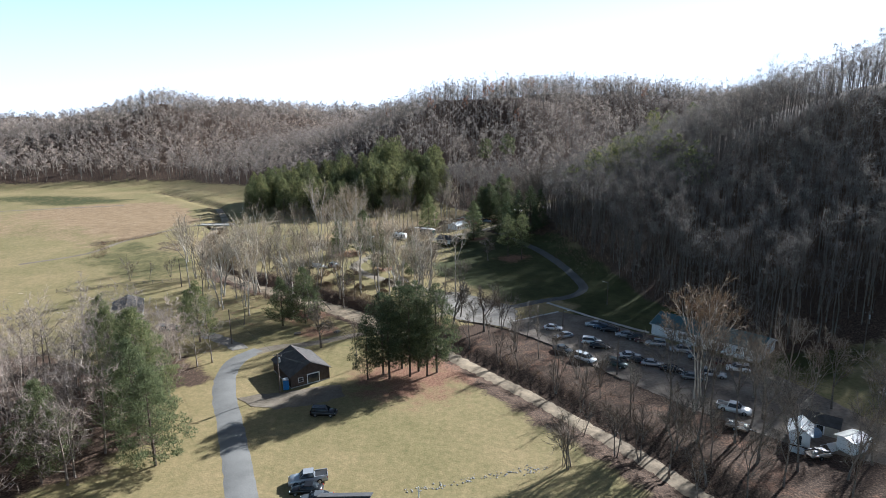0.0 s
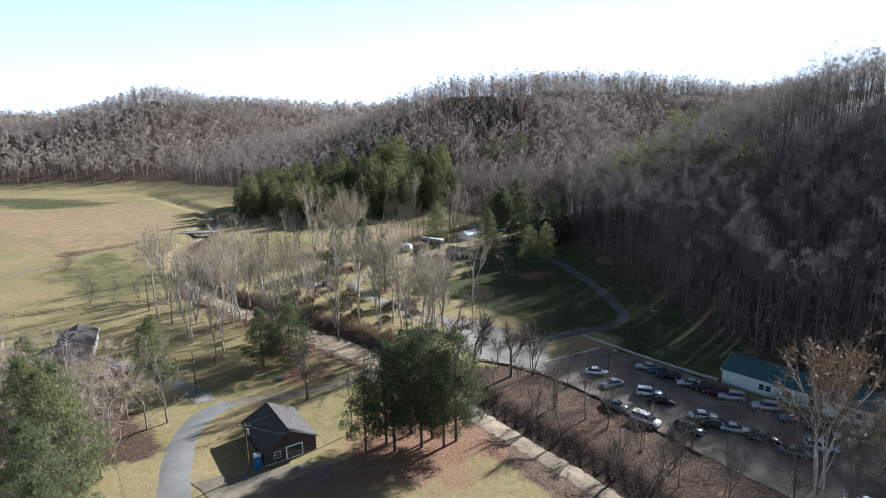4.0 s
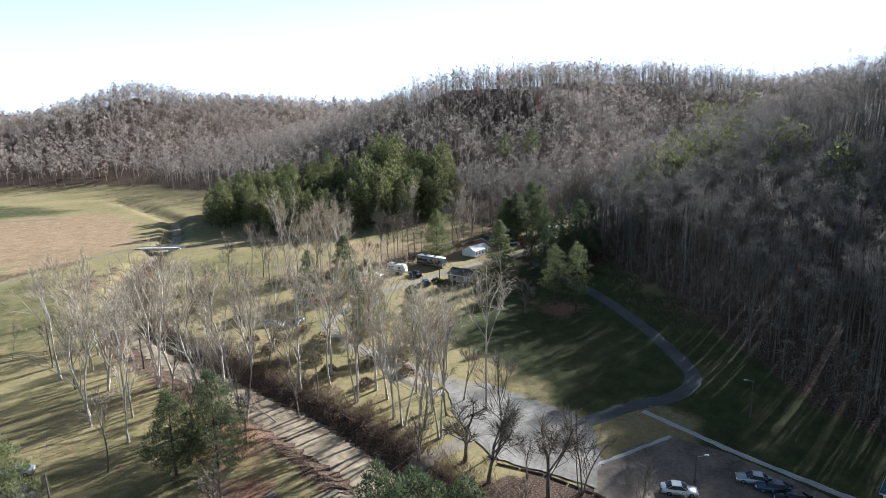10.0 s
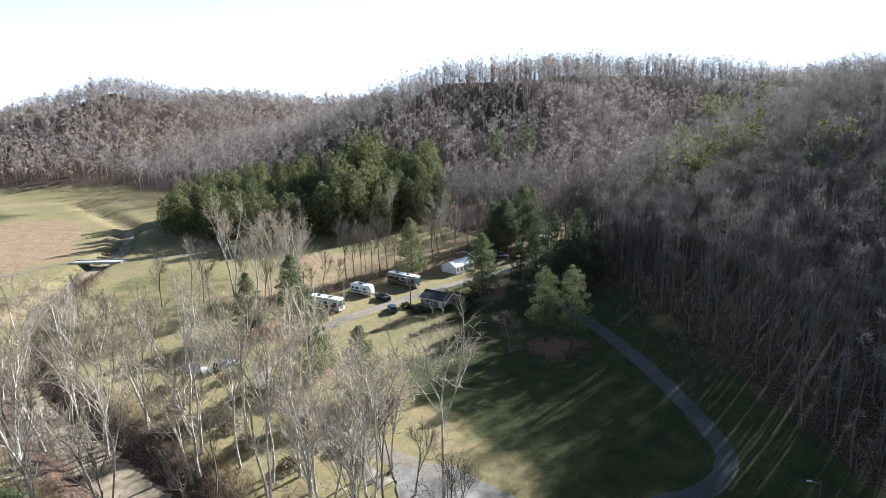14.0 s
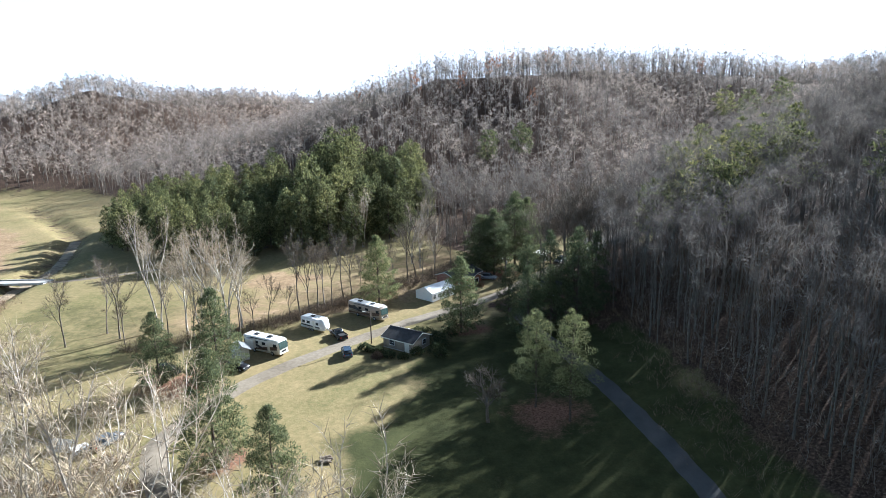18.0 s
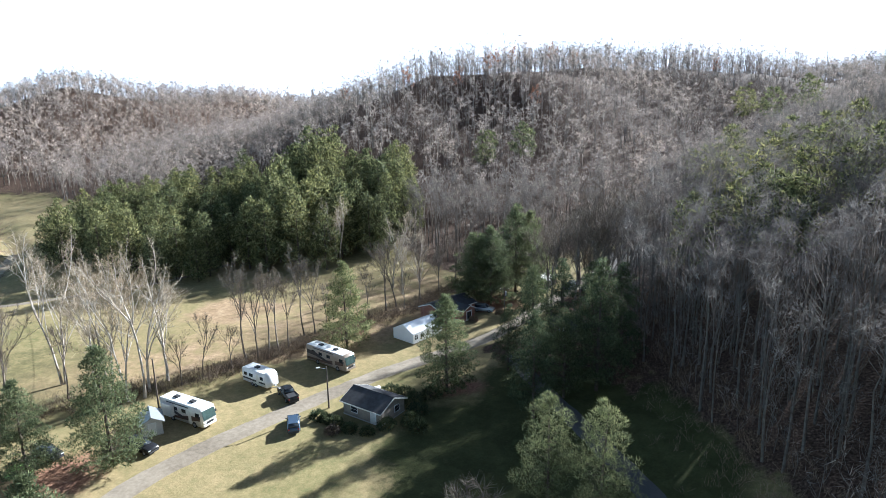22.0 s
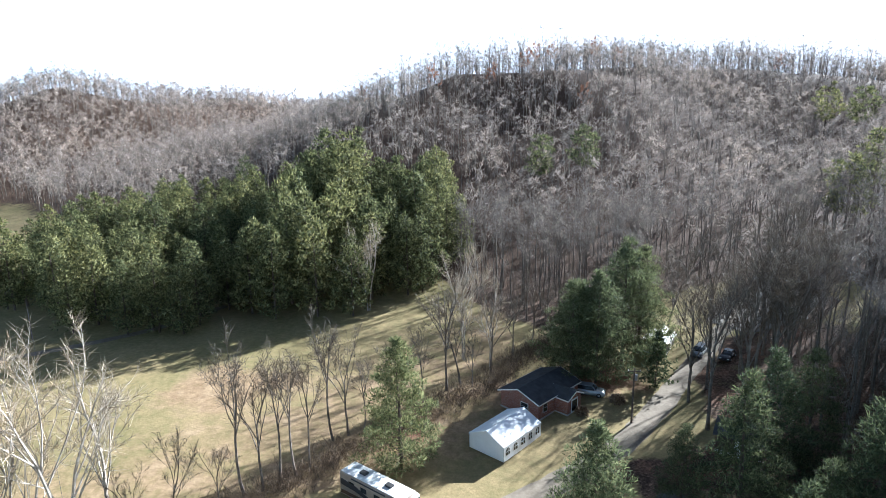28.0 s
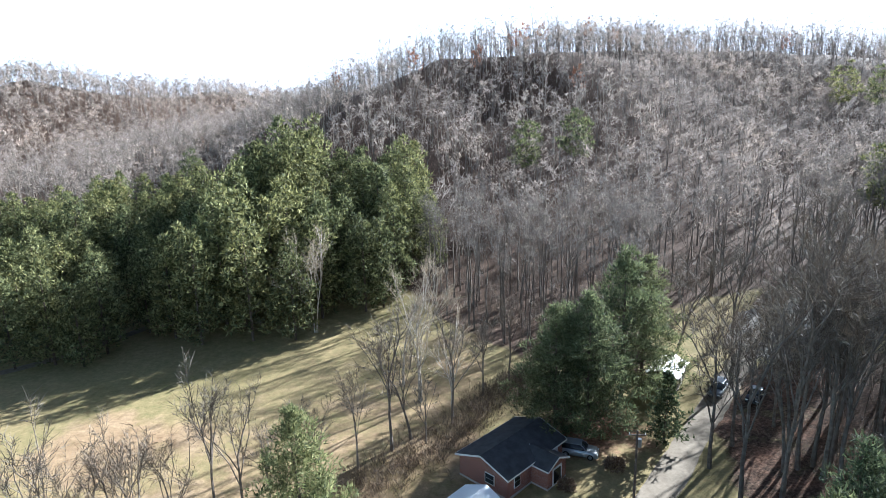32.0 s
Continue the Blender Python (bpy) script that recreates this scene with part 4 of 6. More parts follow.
put(BARE, [(-39.1, 258.6, 1.05), (-37.5, 260), (-34.4, 263.2, 0.9), (-33.2, 265), (-31.8, 271.2, 0.95), (-30, 272.5), (-36, 261.5), (-41, 256, 0.6), (-45, 252.5, 0.7), (-47, 249, 0.65), (-28, 273.5), (-24, 279), (-20.5, 282.5), (-17.1, 286.4, 1.0), (-15, 289, 0.95), (-10, 293), (-64, 243), (-75, 243, 1.0), (-80, 246, 1.0), (-84, 238, 0.95), (-13, 288), (-6, 301), (-72, 240), (-58, 243), (-2, 306), (4, 312)], "grey bare tree in the fence row", (0.55, 0.9), "fence-row trees", 18)
put(BARE, [(20, 283), (24, 287), (27, 281), (30, 290), (25, 277), (33, 286), (36, 296), (30, 303), (40, 305), (20, 275), (17, 305), (38, 283), (24, 310)], "tall bare trunk beside the road", (1.1, 1.4), "roadside trees", 19)
put(SMALL, [(25.8, 84), (29.9, 84.5), (27.9, 89.3), (17.4, 79), (18.0, 79.8), (16.9, 79.9), (35, 73), (23, 100), (19, 107), (12, 117), (8, 121), (27, 103), (31, 96), (1, 129), (-3, 132), (6, 130), (12, 126), (15, 134), (9, 140), (2, 143),
            (20, 119), (24, 112), (28, 108), (33, 102), (38, 94), (17, 122), (-14, 147), (36, 86), (22, 92)], "small bare tree on the creek bank", (1.0, 1.55), "creek bank trees", 20, 5)
r_road = random.Random(77)
ROADSIDE = []
for k in range(11):
    u = r_road.uniform(2.3, len(ROAD_UP) - 1.2)
    (ax, ay), (bx, by) = ROAD_UP[int(u)], ROAD_UP[int(u) + 1]
    off = r_road.uniform(6, 14)
    ROADSIDE.append((ax + (bx - ax) * (u % 1) + 0.79 * off + 2, ay + (by - ay) * (u % 1) - 0.61 * off))
put(BARE, ROADSIDE, "tall dark bare trunk beside the road", (1.15, 1.45), "roadside trees", 29)
SYCLEAF = [tree_kind("sycamore_tree", forked_tree(520 + k, 20, 0.17, 2, 0.18, 4, 12, 0.6, 0.1, 0.5, 0.55, 3, 0.5), (M_SYCAMORE, M_BRUSH)) for k in range(2)]
put(SYCLEAF, [(43, 98, 1.4), (46.5, 104, 1.25)], "large pale-barked tree with sparse brown leaves beside the lot", seed=21)
put(BARE, [(46, 88), (52, 80), (40, 82), (58, 78), (64, 82), (70, 90), (54, 96), (60, 100), (75, 98), (48, 76), (42, 74), (66, 72), (38, 78), (50, 92), (44, 92), (36, 92), (40, 88), (62, 95), (56, 104), (47, 82), (68, 100), (33, 80), (55, 72), (72, 80)], "dark bare tree beside the crowded yard", (0.75, 1.1), "trees by the yard", 22)
put(HILLPINE, [(77, 309, 1.35), (78.5, 301, 1.4), (77.5, 286, 1.4), (67, 287, 1.4), (55.5, 260, 1.35), (45, 267, 1.25), (59, 294, 1.4), (54, 265, 1.35), (57, 256, 1.3), (82, 348, 1.4), (20.5, 400, 1.35), (5.7, 394, 1.3), (139, 481, 1.5), (167, 474, 1.6), (78.4, 236, 1.4), (69, 335, 1.3), (64.7, 268, 1.35), (80, 212, 1.4), (66, 300, 1.3), (90, 300, 1.4), (148, 470, 1.5), (72, 262, 1.4)],
    "yellow-green pine among bare hillside trees", group="hillside pines", seed=23)
put(RUSSET, [(12, 518), (4, 512), (20, 524), (-12, 506), (45, 548), (-40, 505), (-75, 500), (150, 560), (30, 470), (62, 552)], "tree holding rust-red leaves on the ridge", (0.9, 1.1), "russet trees", 24)
put(SMALL, [(-112, 186, 1), (-106, 189, 0.9), (-118, 184, 1.1), (-88, 178, 0.8)], "small bare tree along the field fence", seed=25)
wood_mass("streamside_woods", scatter((-140, 20), (-52, 126), 5.5, lambda x, y: (x < -57 - 0.1 * np.maximum(0, 70 - y)) & (y < 124 + 0.2 * (x + 60)) & (np.hypot(x + 70, y - 98) > 5), 31),
          [bare_tree(600 + k, 12 + k % 3 * 2, 0.15, 14, 5, 5, sides=4, twig_len=1.2, twig_w=0.055, clear=0.2, up=0.6) for k in range(6)], (M_BARK, M_TWIGHAZE), "tangled leafless woods beside the road", (0.9, 1.3), 33)


plant(BARE[2], -41, 160.5, "bare tree leaning over the creek", 0.7, 0, "", 0.1, (35, -12))
plant(BARE[0], -37.5, 162, "slender bare tree on the creek bank", 0.75, 90, "", 0.1, (8, 4))


def thicket(name, line, width, count, label, mats, size=1.3, seed=1):
    """Brush too fine to count: thin stems fanning from the ground."""
    r, pile = random.Random(seed), Pile()
    pts = [Vector((*p, 0)) for p in line]
    for _ in range(count):
        k = r.randrange(len(pts) - 1)
        p = pts[k].lerp(pts[k + 1], r.random()) + Vector((r.gauss(0, width / 2), r.gauss(0, width / 2), 0))
        p.z = ground_z(p.x, p.y)
        for _ in range(7):
            w = rand_dir(r, Vector((0, 0, 1)), 0.8)
            w.z = abs(w.z)
            ln = size * r.uniform(0.4, 1.3) * (0.55 + 0.9 * abs(math.sin(p.x * 0.41 + 1.7 * math.sin(p.y * 0.3))))
            foot = p + Vector((r.gauss(0, 0.3), r.gauss(0, 0.3), 0))
            pile.blade(foot, w, rand_dir(r, w, 3).cross(w).normalized(), ln, 0.04)
            for _ in range(2):
                t = rand_dir(r, w, 0.7)
                pile.blade(foot + w * ln * r.uniform(0.3, 0.7), t, rand_dir(r, t, 3).cross(t).normalized(), ln * 0.5, 0.025)
    ob = new(name, pile.mesh(name, mats))
    return tagged(ob, label, "brush", kind="stuff")


thicket("creek_brush", [(44, 72), (34, 90), (24, 104), (15, 114), (9, 122)], 4.5, 260, "brown dead brush on the creek bank", M_BRUSH, 0.85, 3)
thicket("creek_brush", [(-3, 139), (-14, 150), (-25, 160), (-38, 170), (-52, 181), (-72, 192)], 4.0, 1100, "brown dead brush on the creek bank", M_BRUSH, 1.3, 4)
thicket("creek_brush", [(-42, 150), (-54, 160), (-66, 170)], 3.0, 260, "pale brush beside the creek", M_BRUSH, 1.1, 5)
thicket("fence_row_brush", [(-70, 236), (-56, 244), (-44, 252), (-36, 261), (-27, 270), (-18, 280), (-10, 289), (-4, 300), (2, 308)], 3.6, 2100, "dark tangled brush along the fence row", M_DARKBRUSH, 1.6, 6)
thicket("creek_brush", [(-85, 200), (-104, 224), (-117, 246), (-124, 266)], 5.0, 900, "brush along the upper creek", M_BRUSH, 1.6, 7)
thicket("wood_edge_brush", [(44, 190), (38, 215), (36, 240), (34, 262), (34, 290)], 7.0, 700, "low bare brush at the edge of the woods", M_BRUSH, 1.4, 8)
thicket("field_brush", [(-150, 215), (-165, 240), (-150, 262)], 3.0, 250, "dry brush along a field ditch", M_BRUSH, 1.2, 9)

# ---------- parts and shapes ----------
def part(name, bm, mat, parent, label=""):
    me = bpy.data.meshes.new(name)
    bm.normal_update()
    bm.to_mesh(me)
    bm.free()
    me.materials.append(mat)
    ob = new(name, me)
    ob.parent = parent
    if label:
        ob["label"] = label
    return ob


def thing(name, m, label, category, group=""):
    base = new(name)
    base.matrix_world = m
    return tagged(base, label, category, group)


def stand(x, y, turn=0.0, lift=0.0):
    return pose(x, y, ground_z(x, y) + lift, 0, 0, turn)


def box(cx, cy, cz, sx, sy, sz, bevel=0.0, m=None, bm=None):
    """A box by its centre and sizes, with softened edges."""
    bm = bm or bmesh.new()
    made = bmesh.ops.create_cube(bm, size=1)["verts"]
    bmesh.ops.transform(bm, matrix=(m or Matrix()) @ Matrix.Translation((cx, cy, cz)) @ Matrix.Diagonal((sx, sy, sz, 1)), verts=made)
    if bevel:
        edges = list({e for v in made for e in v.link_edges})
        bmesh.ops.bevel(bm, geom=edges, offset=bevel, segments=2, profile=0.6, affect="EDGES")
    return bm


def rod(a, b, r0, r1=None, sides=10, bm=None):
    bm = bm or bmesh.new()
    a, b = Vector(a), Vector(b)
    d = b - a
    made = bmesh.ops.create_cone(bm, cap_ends=True, segments=sides, radius1=r0, radius2=r0 if r1 is None else r1, depth=d.length)["verts"]
    bmesh.ops.transform(bm, matrix=Matrix.Translation((a + b) / 2) @ d.to_track_quat("Z", "Y").to_matrix().to_4x4(), verts=made)
    return bm


def prism(outline, y0, y1, bm=None, bevel=0.0):
    """An outline in x and z drawn out along y."""
    bm = bm or bmesh.new()
    a = [bm.verts.new((x, y0, z)) for x, z in outline]
    b = [bm.verts.new((x, y1, z)) for x, z in outline]
    n = len(outline)
    bm.faces.new(a)
    bm.faces.new(b[::-1])
    for k in range(n):
        bm.faces.new((a[(k + 1) % n], a[k], b[k], b[(k + 1) % n]))
    bmesh.ops.recalc_face_normals(bm, faces=bm.faces[:])
    if bevel:
        bmesh.ops.bevel(bm, geom=bm.edges[:], offset=bevel, segments=2, affect="EDGES")
    return bm


def loft(rings, cap=True):
    bm = bmesh.new()
    rows = [[bm.verts.new(p) for p in ring] for ring in rings]
    n = len(rings[0])
    for a, b in zip(rows, rows[1:]):
        for k in range(n):
            bm.faces.new((a[k], a[(k + 1) % n], b[(k + 1) % n], b[k]))
    if cap:
        bm.faces.new(rows[0])
        bm.faces.new(rows[-1])
    bmesh.ops.recalc_face_normals(bm, faces=bm.faces[:])
    for f in bm.faces:
        f.smooth = len(f.verts) == 4
    return bm


def glassy(name, color=(0.02, 0.024, 0.028)):
    def build(nt, b):
        nt.links.new(ramp_of(nt, noise_of(nt, 1.5, 2), [(0.3, color), (0.7, tuple(c * 1.8 for c in color))]), b.inputs["Base Color"])
    return material(name, build, 0.07, 0.0, 0.6)


M_GLASS = glassy("dark_window_glass")
M_TYRE = painted("tyre_rubber", (0.025, 0.025, 0.026), 0.3, 0.9)
M_RIM = painted("wheel_alloy", (0.5, 0.5, 0.52), 0.3, 0.35, 0.8)
M_LAMP = glassy("headlight_lens", (0.5, 0.52, 0.52))
M_TAIL = painted("tail_light", (0.35, 0.02, 0.02), 0.2, 0.25)
M_TRIM = painted("black_trim", (0.03, 0.03, 0.032), 0.2, 0.6)
M_WHITE = painted("white_paint", (0.78, 0.78, 0.76), 0.14, 0.5)
M_OFFWHITE = painted("off_white_gelcoat", (0.7, 0.68, 0.62), 0.12, 0.35)
M_METALROOF = painted("teal_metal_roof", (0.035, 0.1, 0.11), 0.3, 0.32, 0.2, 3.0, 0.5)
M_SHINGLE = painted("dark_shingles", (0.07, 0.068, 0.07), 0.45, 0.9, scale=1.2, grain=12)
M_SHINGLEBROWN = painted("brown_shingles", (0.1, 0.088, 0.08), 0.45, 0.9, scale=1.0, grain=10)
M_WOOD = painted("weathered_wood", (0.3, 0.24, 0.19), 0.4, 0.85, scale=1.5)
M_POLE = painted("creosoted_pole", (0.13, 0.1, 0.08), 0.4, 0.9)
M_STEEL = painted("galvanised_steel", (0.4, 0.41, 0.42), 0.3, 0.45, 0.7)
M_CONCRETE = gravel("pale_concrete", (0.32, 0.3, 0.27), (0.5, 0.47, 0.43), 5.0)
M_STONE = gravel("grey_stone", (0.16, 0.15, 0.14), (0.4, 0.38, 0.35), 3.0)

PAINT = {k: painted("car_paint_" + k, c, 0.1, 0.25, 0.3, 1.0, 0.5) for k, c in {
    "white": (0.75, 0.75, 0.75), "silver": (0.42, 0.43, 0.45), "grey": (0.16, 0.17, 0.18), "black": (0.02, 0.02, 0.022), "blue": (0.06, 0.09, 0.14), "maroon": (0.07, 0.02, 0.02), "green": (0.04, 0.055, 0.05)}.items()}
# kind: length, width, height, wheel radius, lower-body outline (x, top), glass foot and top (rear to front)
CARS = {
    "sedan": (4.75, 1.82, 1.45, 0.33, [(-2.37, 0.62), (-2.3, 0.9), (-1.6, 0.97), (0.9, 0.95), (2.0, 0.8), (2.37, 0.58)], (-1.75, 1.05), (-0.95, 0.2)),
    "suv": (4.75, 1.9, 1.72, 0.37, [(-2.37, 0.7), (-2.34, 1.05), (-1.7, 1.1), (1.0, 1.08), (2.05, 0.98), (2.37, 0.68)], (-2.28, 1.05), (-2.0, 0.35)),
    "minivan": (5.1, 1.98, 1.76, 0.36, [(-2.55, 0.65), (-2.52, 1.0), (-1.7, 1.05), (1.3, 1.02), (2.2, 0.88), (2.55, 0.6)], (-2.48, 1.5), (-2.25, 0.55)),
    "pickup": (5.8, 2.0, 1.88, 0.41, [(-2.9, 0.75), (-2.88, 1.16), (-1.0, 1.18), (1.2, 1.18), (2.55, 1.08), (2.9, 0.75)], (-0.95, 1.25), (-0.8, 0.6)),
}


def build_car(kind, m, paint, label, group=""):
    L, W, H, R, deck, foot, crest = CARS[kind]
    c = thing(kind, m, label, "car" if kind != "pickup" else "pickup truck", group)
    h = W / 2
    rings = []
    for x, top in deck:
        e = 0.86 if abs(x) > L * 0.46 else 1.0
        rings.append([(x, -h * e * 0.95, 0.26), (x, -h * e, 0.5), (x, -h * e * 0.97, top - 0.06), (x, -h * e * 0.85, top), (x, h * e * 0.85, top), (x, h * e * 0.97, top - 0.06), (x, h * e, 0.5), (x, h * e * 0.95, 0.26)])
    part("body", loft(rings), paint, c)
    z0 = deck[2][1] - 0.03
    ring = lambda x0, x1, z, w: [(x0, -w, z), (x1, -w, z), (x1, w, z), (x0, w, z)]  # noqa: E731
    bm = loft([ring(*foot, z0, h * 0.88), ring(foot[0] * 0.6 + crest[0] * 0.4, foot[1] * 0.6 + crest[1] * 0.4, z0 + 0.4 * (H - z0), h * 0.84), ring(*crest, H - 0.05, h * 0.7)])
    part("window_band", bm, M_GLASS, c, "dark tinted glass")
    part("roof", box((crest[0] + crest[1]) / 2, 0, H - 0.03, crest[1] - crest[0] + 0.12, W * 0.72, 0.07, 0.025), paint, c)
    for s in (-1, 1):
        for x0, x1 in ((foot[0], crest[0]), (foot[1], crest[1])):
            part("pillar", rod((x0, s * h * 0.87, z0), (x1, s * h * 0.7, H - 0.04), 0.045, sides=5), paint, c)
        part("headlight", box(L / 2 - 0.14, s * h * 0.68, deck[-1][1] + 0.03, 0.2, 0.36, 0.13, 0.03), M_LAMP, c)
        part("tail_light", box(-L / 2 + 0.05, s * h * 0.74, deck[0][1] + 0.16, 0.12, 0.24, 0.24, 0.03), M_TAIL, c)
        part("mirror", box(foot[1] - 0.25, s * (h + 0.09), z0 + 0.1, 0.1, 0.2, 0.13, 0.03), paint, c)
        for x in (-L * 0.29, L * 0.31):
            wheel = part("wheel", rod((x, s * (h - 0.24), R), (x, s * (h + 0.01), R), R, sides=18), M_TYRE, c)
            part("rim", rod((x, s * (h - 0.1), R), (x, s * (h + 0.03), R), R * 0.6, R * 0.55, sides=12), M_RIM, wheel)
    part("bumper", box(L / 2 - 0.03, 0, 0.42, 0.16, W * 0.84, 0.22, 0.05), M_TRIM, c)
    part("bumper", box(-L / 2 + 0.03, 0, 0.45, 0.16, W * 0.84, 0.22, 0.05), M_TRIM, c)
    if kind == "pickup":
        part("bed_liner", box(-1.95, 0, 1.17, 1.75, W * 0.76, 0.05, 0.01), M_TRIM, c, "open black cargo bed")
        for s in (-1, 1):
            part("bed_rail", box(-1.95, s * h * 0.88, 1.24, 1.85, 0.12, 0.14, 0.03), paint, c)
        part("tailgate", box(-2.86, 0, 1.2, 0.09, W * 0.8, 0.16, 0.03), paint, c)
    return c


FIRST = {}


def park(kind, color, x, y, turn, label, group="", lift=0.0):
    """A parked car; later ones of a kind share the first one's meshes."""
    m = stand(x, y, turn, lift + 0.02)
    if kind not in FIRST:
        FIRST[kind] = build_car(kind, m, PAINT[color], label, group)
        for o in FIRST[kind].children:
            if o.name.split(".")[0] in ("body", "roof", "pillar", "mirror", "bed_rail", "tailgate"):
                o.material_slots[0].link = "OBJECT"
        c = FIRST[kind]
    else:
        c = copy_thing(FIRST[kind], m)
    for o in c.children:
        if o.material_slots[0].link == "OBJECT":
            o.material_slots[0].material = PAINT[color]
    tagged(c, label, group=group or "parked cars")
    if not group and "group" in c:
        c["group"] = "parked cars"
    return c


LOT = "cars in the gravel lot"
for kind, color, x, y, turn, word in [
        ("sedan", "white", 22.2, 140.8, -8, "white"), ("sedan", "silver", 24.3, 135.3, 205, "silver"), ("sedan", "silver", 33.2, 143.6, 165, "silver"), ("sedan", "blue", 35, 141.8, 165, "blue-grey"),
        ("sedan", "black", 36.4, 139.6, 163, "black"), ("sedan", "silver", 39.4, 136.2, 170, "silver"), ("suv", "black", 41.6, 134.2, 165, "black"), ("suv", "maroon", 43.1, 132.5, 165, "dark maroon"), ("suv", "silver", 45.1, 130.6, 165, "silver"),
        ("suv", "white", 30.4, 131.5, -15, "white"), ("sedan", "black", 31.8, 128.7, -15, "black"), ("sedan", "grey", 22.9, 126.5, -40, "grey"), ("minivan", "white", 27.1, 121.3, -42, "white"), ("suv", "green", 33.4, 118.5, -42, "dark green"),
        ("sedan", "white", 37.4, 123.1, -8, "white"), ("sedan", "black", 38.5, 120.3, -12, "black"), ("sedan", "silver", 41.1, 118.9, -15, "silver"), ("suv", "silver", 49.7, 126.8, 165, "silver"),
        ("suv", "silver", 52.2, 113.6, -20, "silver"), ("sedan", "grey", 47.5, 112.1, -20, "grey"), ("suv", "white", 58.2, 116.5, 165, "white"), ("sedan", "maroon", 55.6, 119.6, 165, "dark red"), ("pickup", "white", 50.1, 98.5, -30, "white"),
        ("suv", "grey", 52.5, 122.6, 165, "grey"), ("sedan", "black", 44.5, 116, -20, "black")]:
    park(kind, color, x, y, turn, f"{word} {kind} parked in the gravel lot", LOT)
park("suv", "black", -25, 94.2, 0, "black SUV parked on grass before the barn", "cars by the barn")
park("pickup", "silver", -21.8, 73.8, 197, "silver pickup truck parked on dry grass", "cars by the barn")
park("sedan", "black", -21.3, 71.3, 186, "black sedan parked on dry grass", "cars by the barn")
park("sedan", "grey", -19.2, 69.2, 190, "grey sedan parked beside a dark roof", "cars by the barn")
park("suv", "grey", -78, 137, 20, "grey SUV under trees on the drive", "cars by the barn")
park("sedan", "white", -73, 140.5, 200, "white sedan parked under bare trees", "cars by the barn")
CAMP = "vehicles in the campground"
park("suv", "blue", -22.4, 236.0, 110, "blue-grey SUV parked beside the campground road", CAMP)
park("pickup", "black", -26.5, 245.3, 129, "black pickup truck behind a travel trailer", CAMP)
park("suv", "black", -42, 228.8, 340, "black SUV parked beside a small shed", CAMP)
park("suv", "grey", -51, 203.2, 70, "dark SUV beside white tarps", CAMP)
park("suv", "black", -54.5, 226.5, 340, "black SUV parked under a pine", CAMP)
park("suv", "silver", 5.8, 286.2, 345, "silver SUV parked beside the brick house", CAMP)
park("suv", "grey", 27.2, 300.4, 235, "grey SUV on the road under bare trees", CAMP)
park("sedan", "black", 31, 297.5, 235, "dark sedan on the road under bare trees", CAMP)

# ---------- motorhomes and trailer ----------
M_SCREEN = glassy("green_windshield", (0.04, 0.06, 0.055))
M_STRIPE = painted("brown_stripe", (0.1, 0.06, 0.04), 0.2, 0.35)
M_STRIPEDARK = painted("dark_stripe", (0.035, 0.035, 0.04), 0.2, 0.35)
M_TANBODY = painted("tan_gelcoat", (0.33, 0.27, 0.21), 0.15, 0.3)


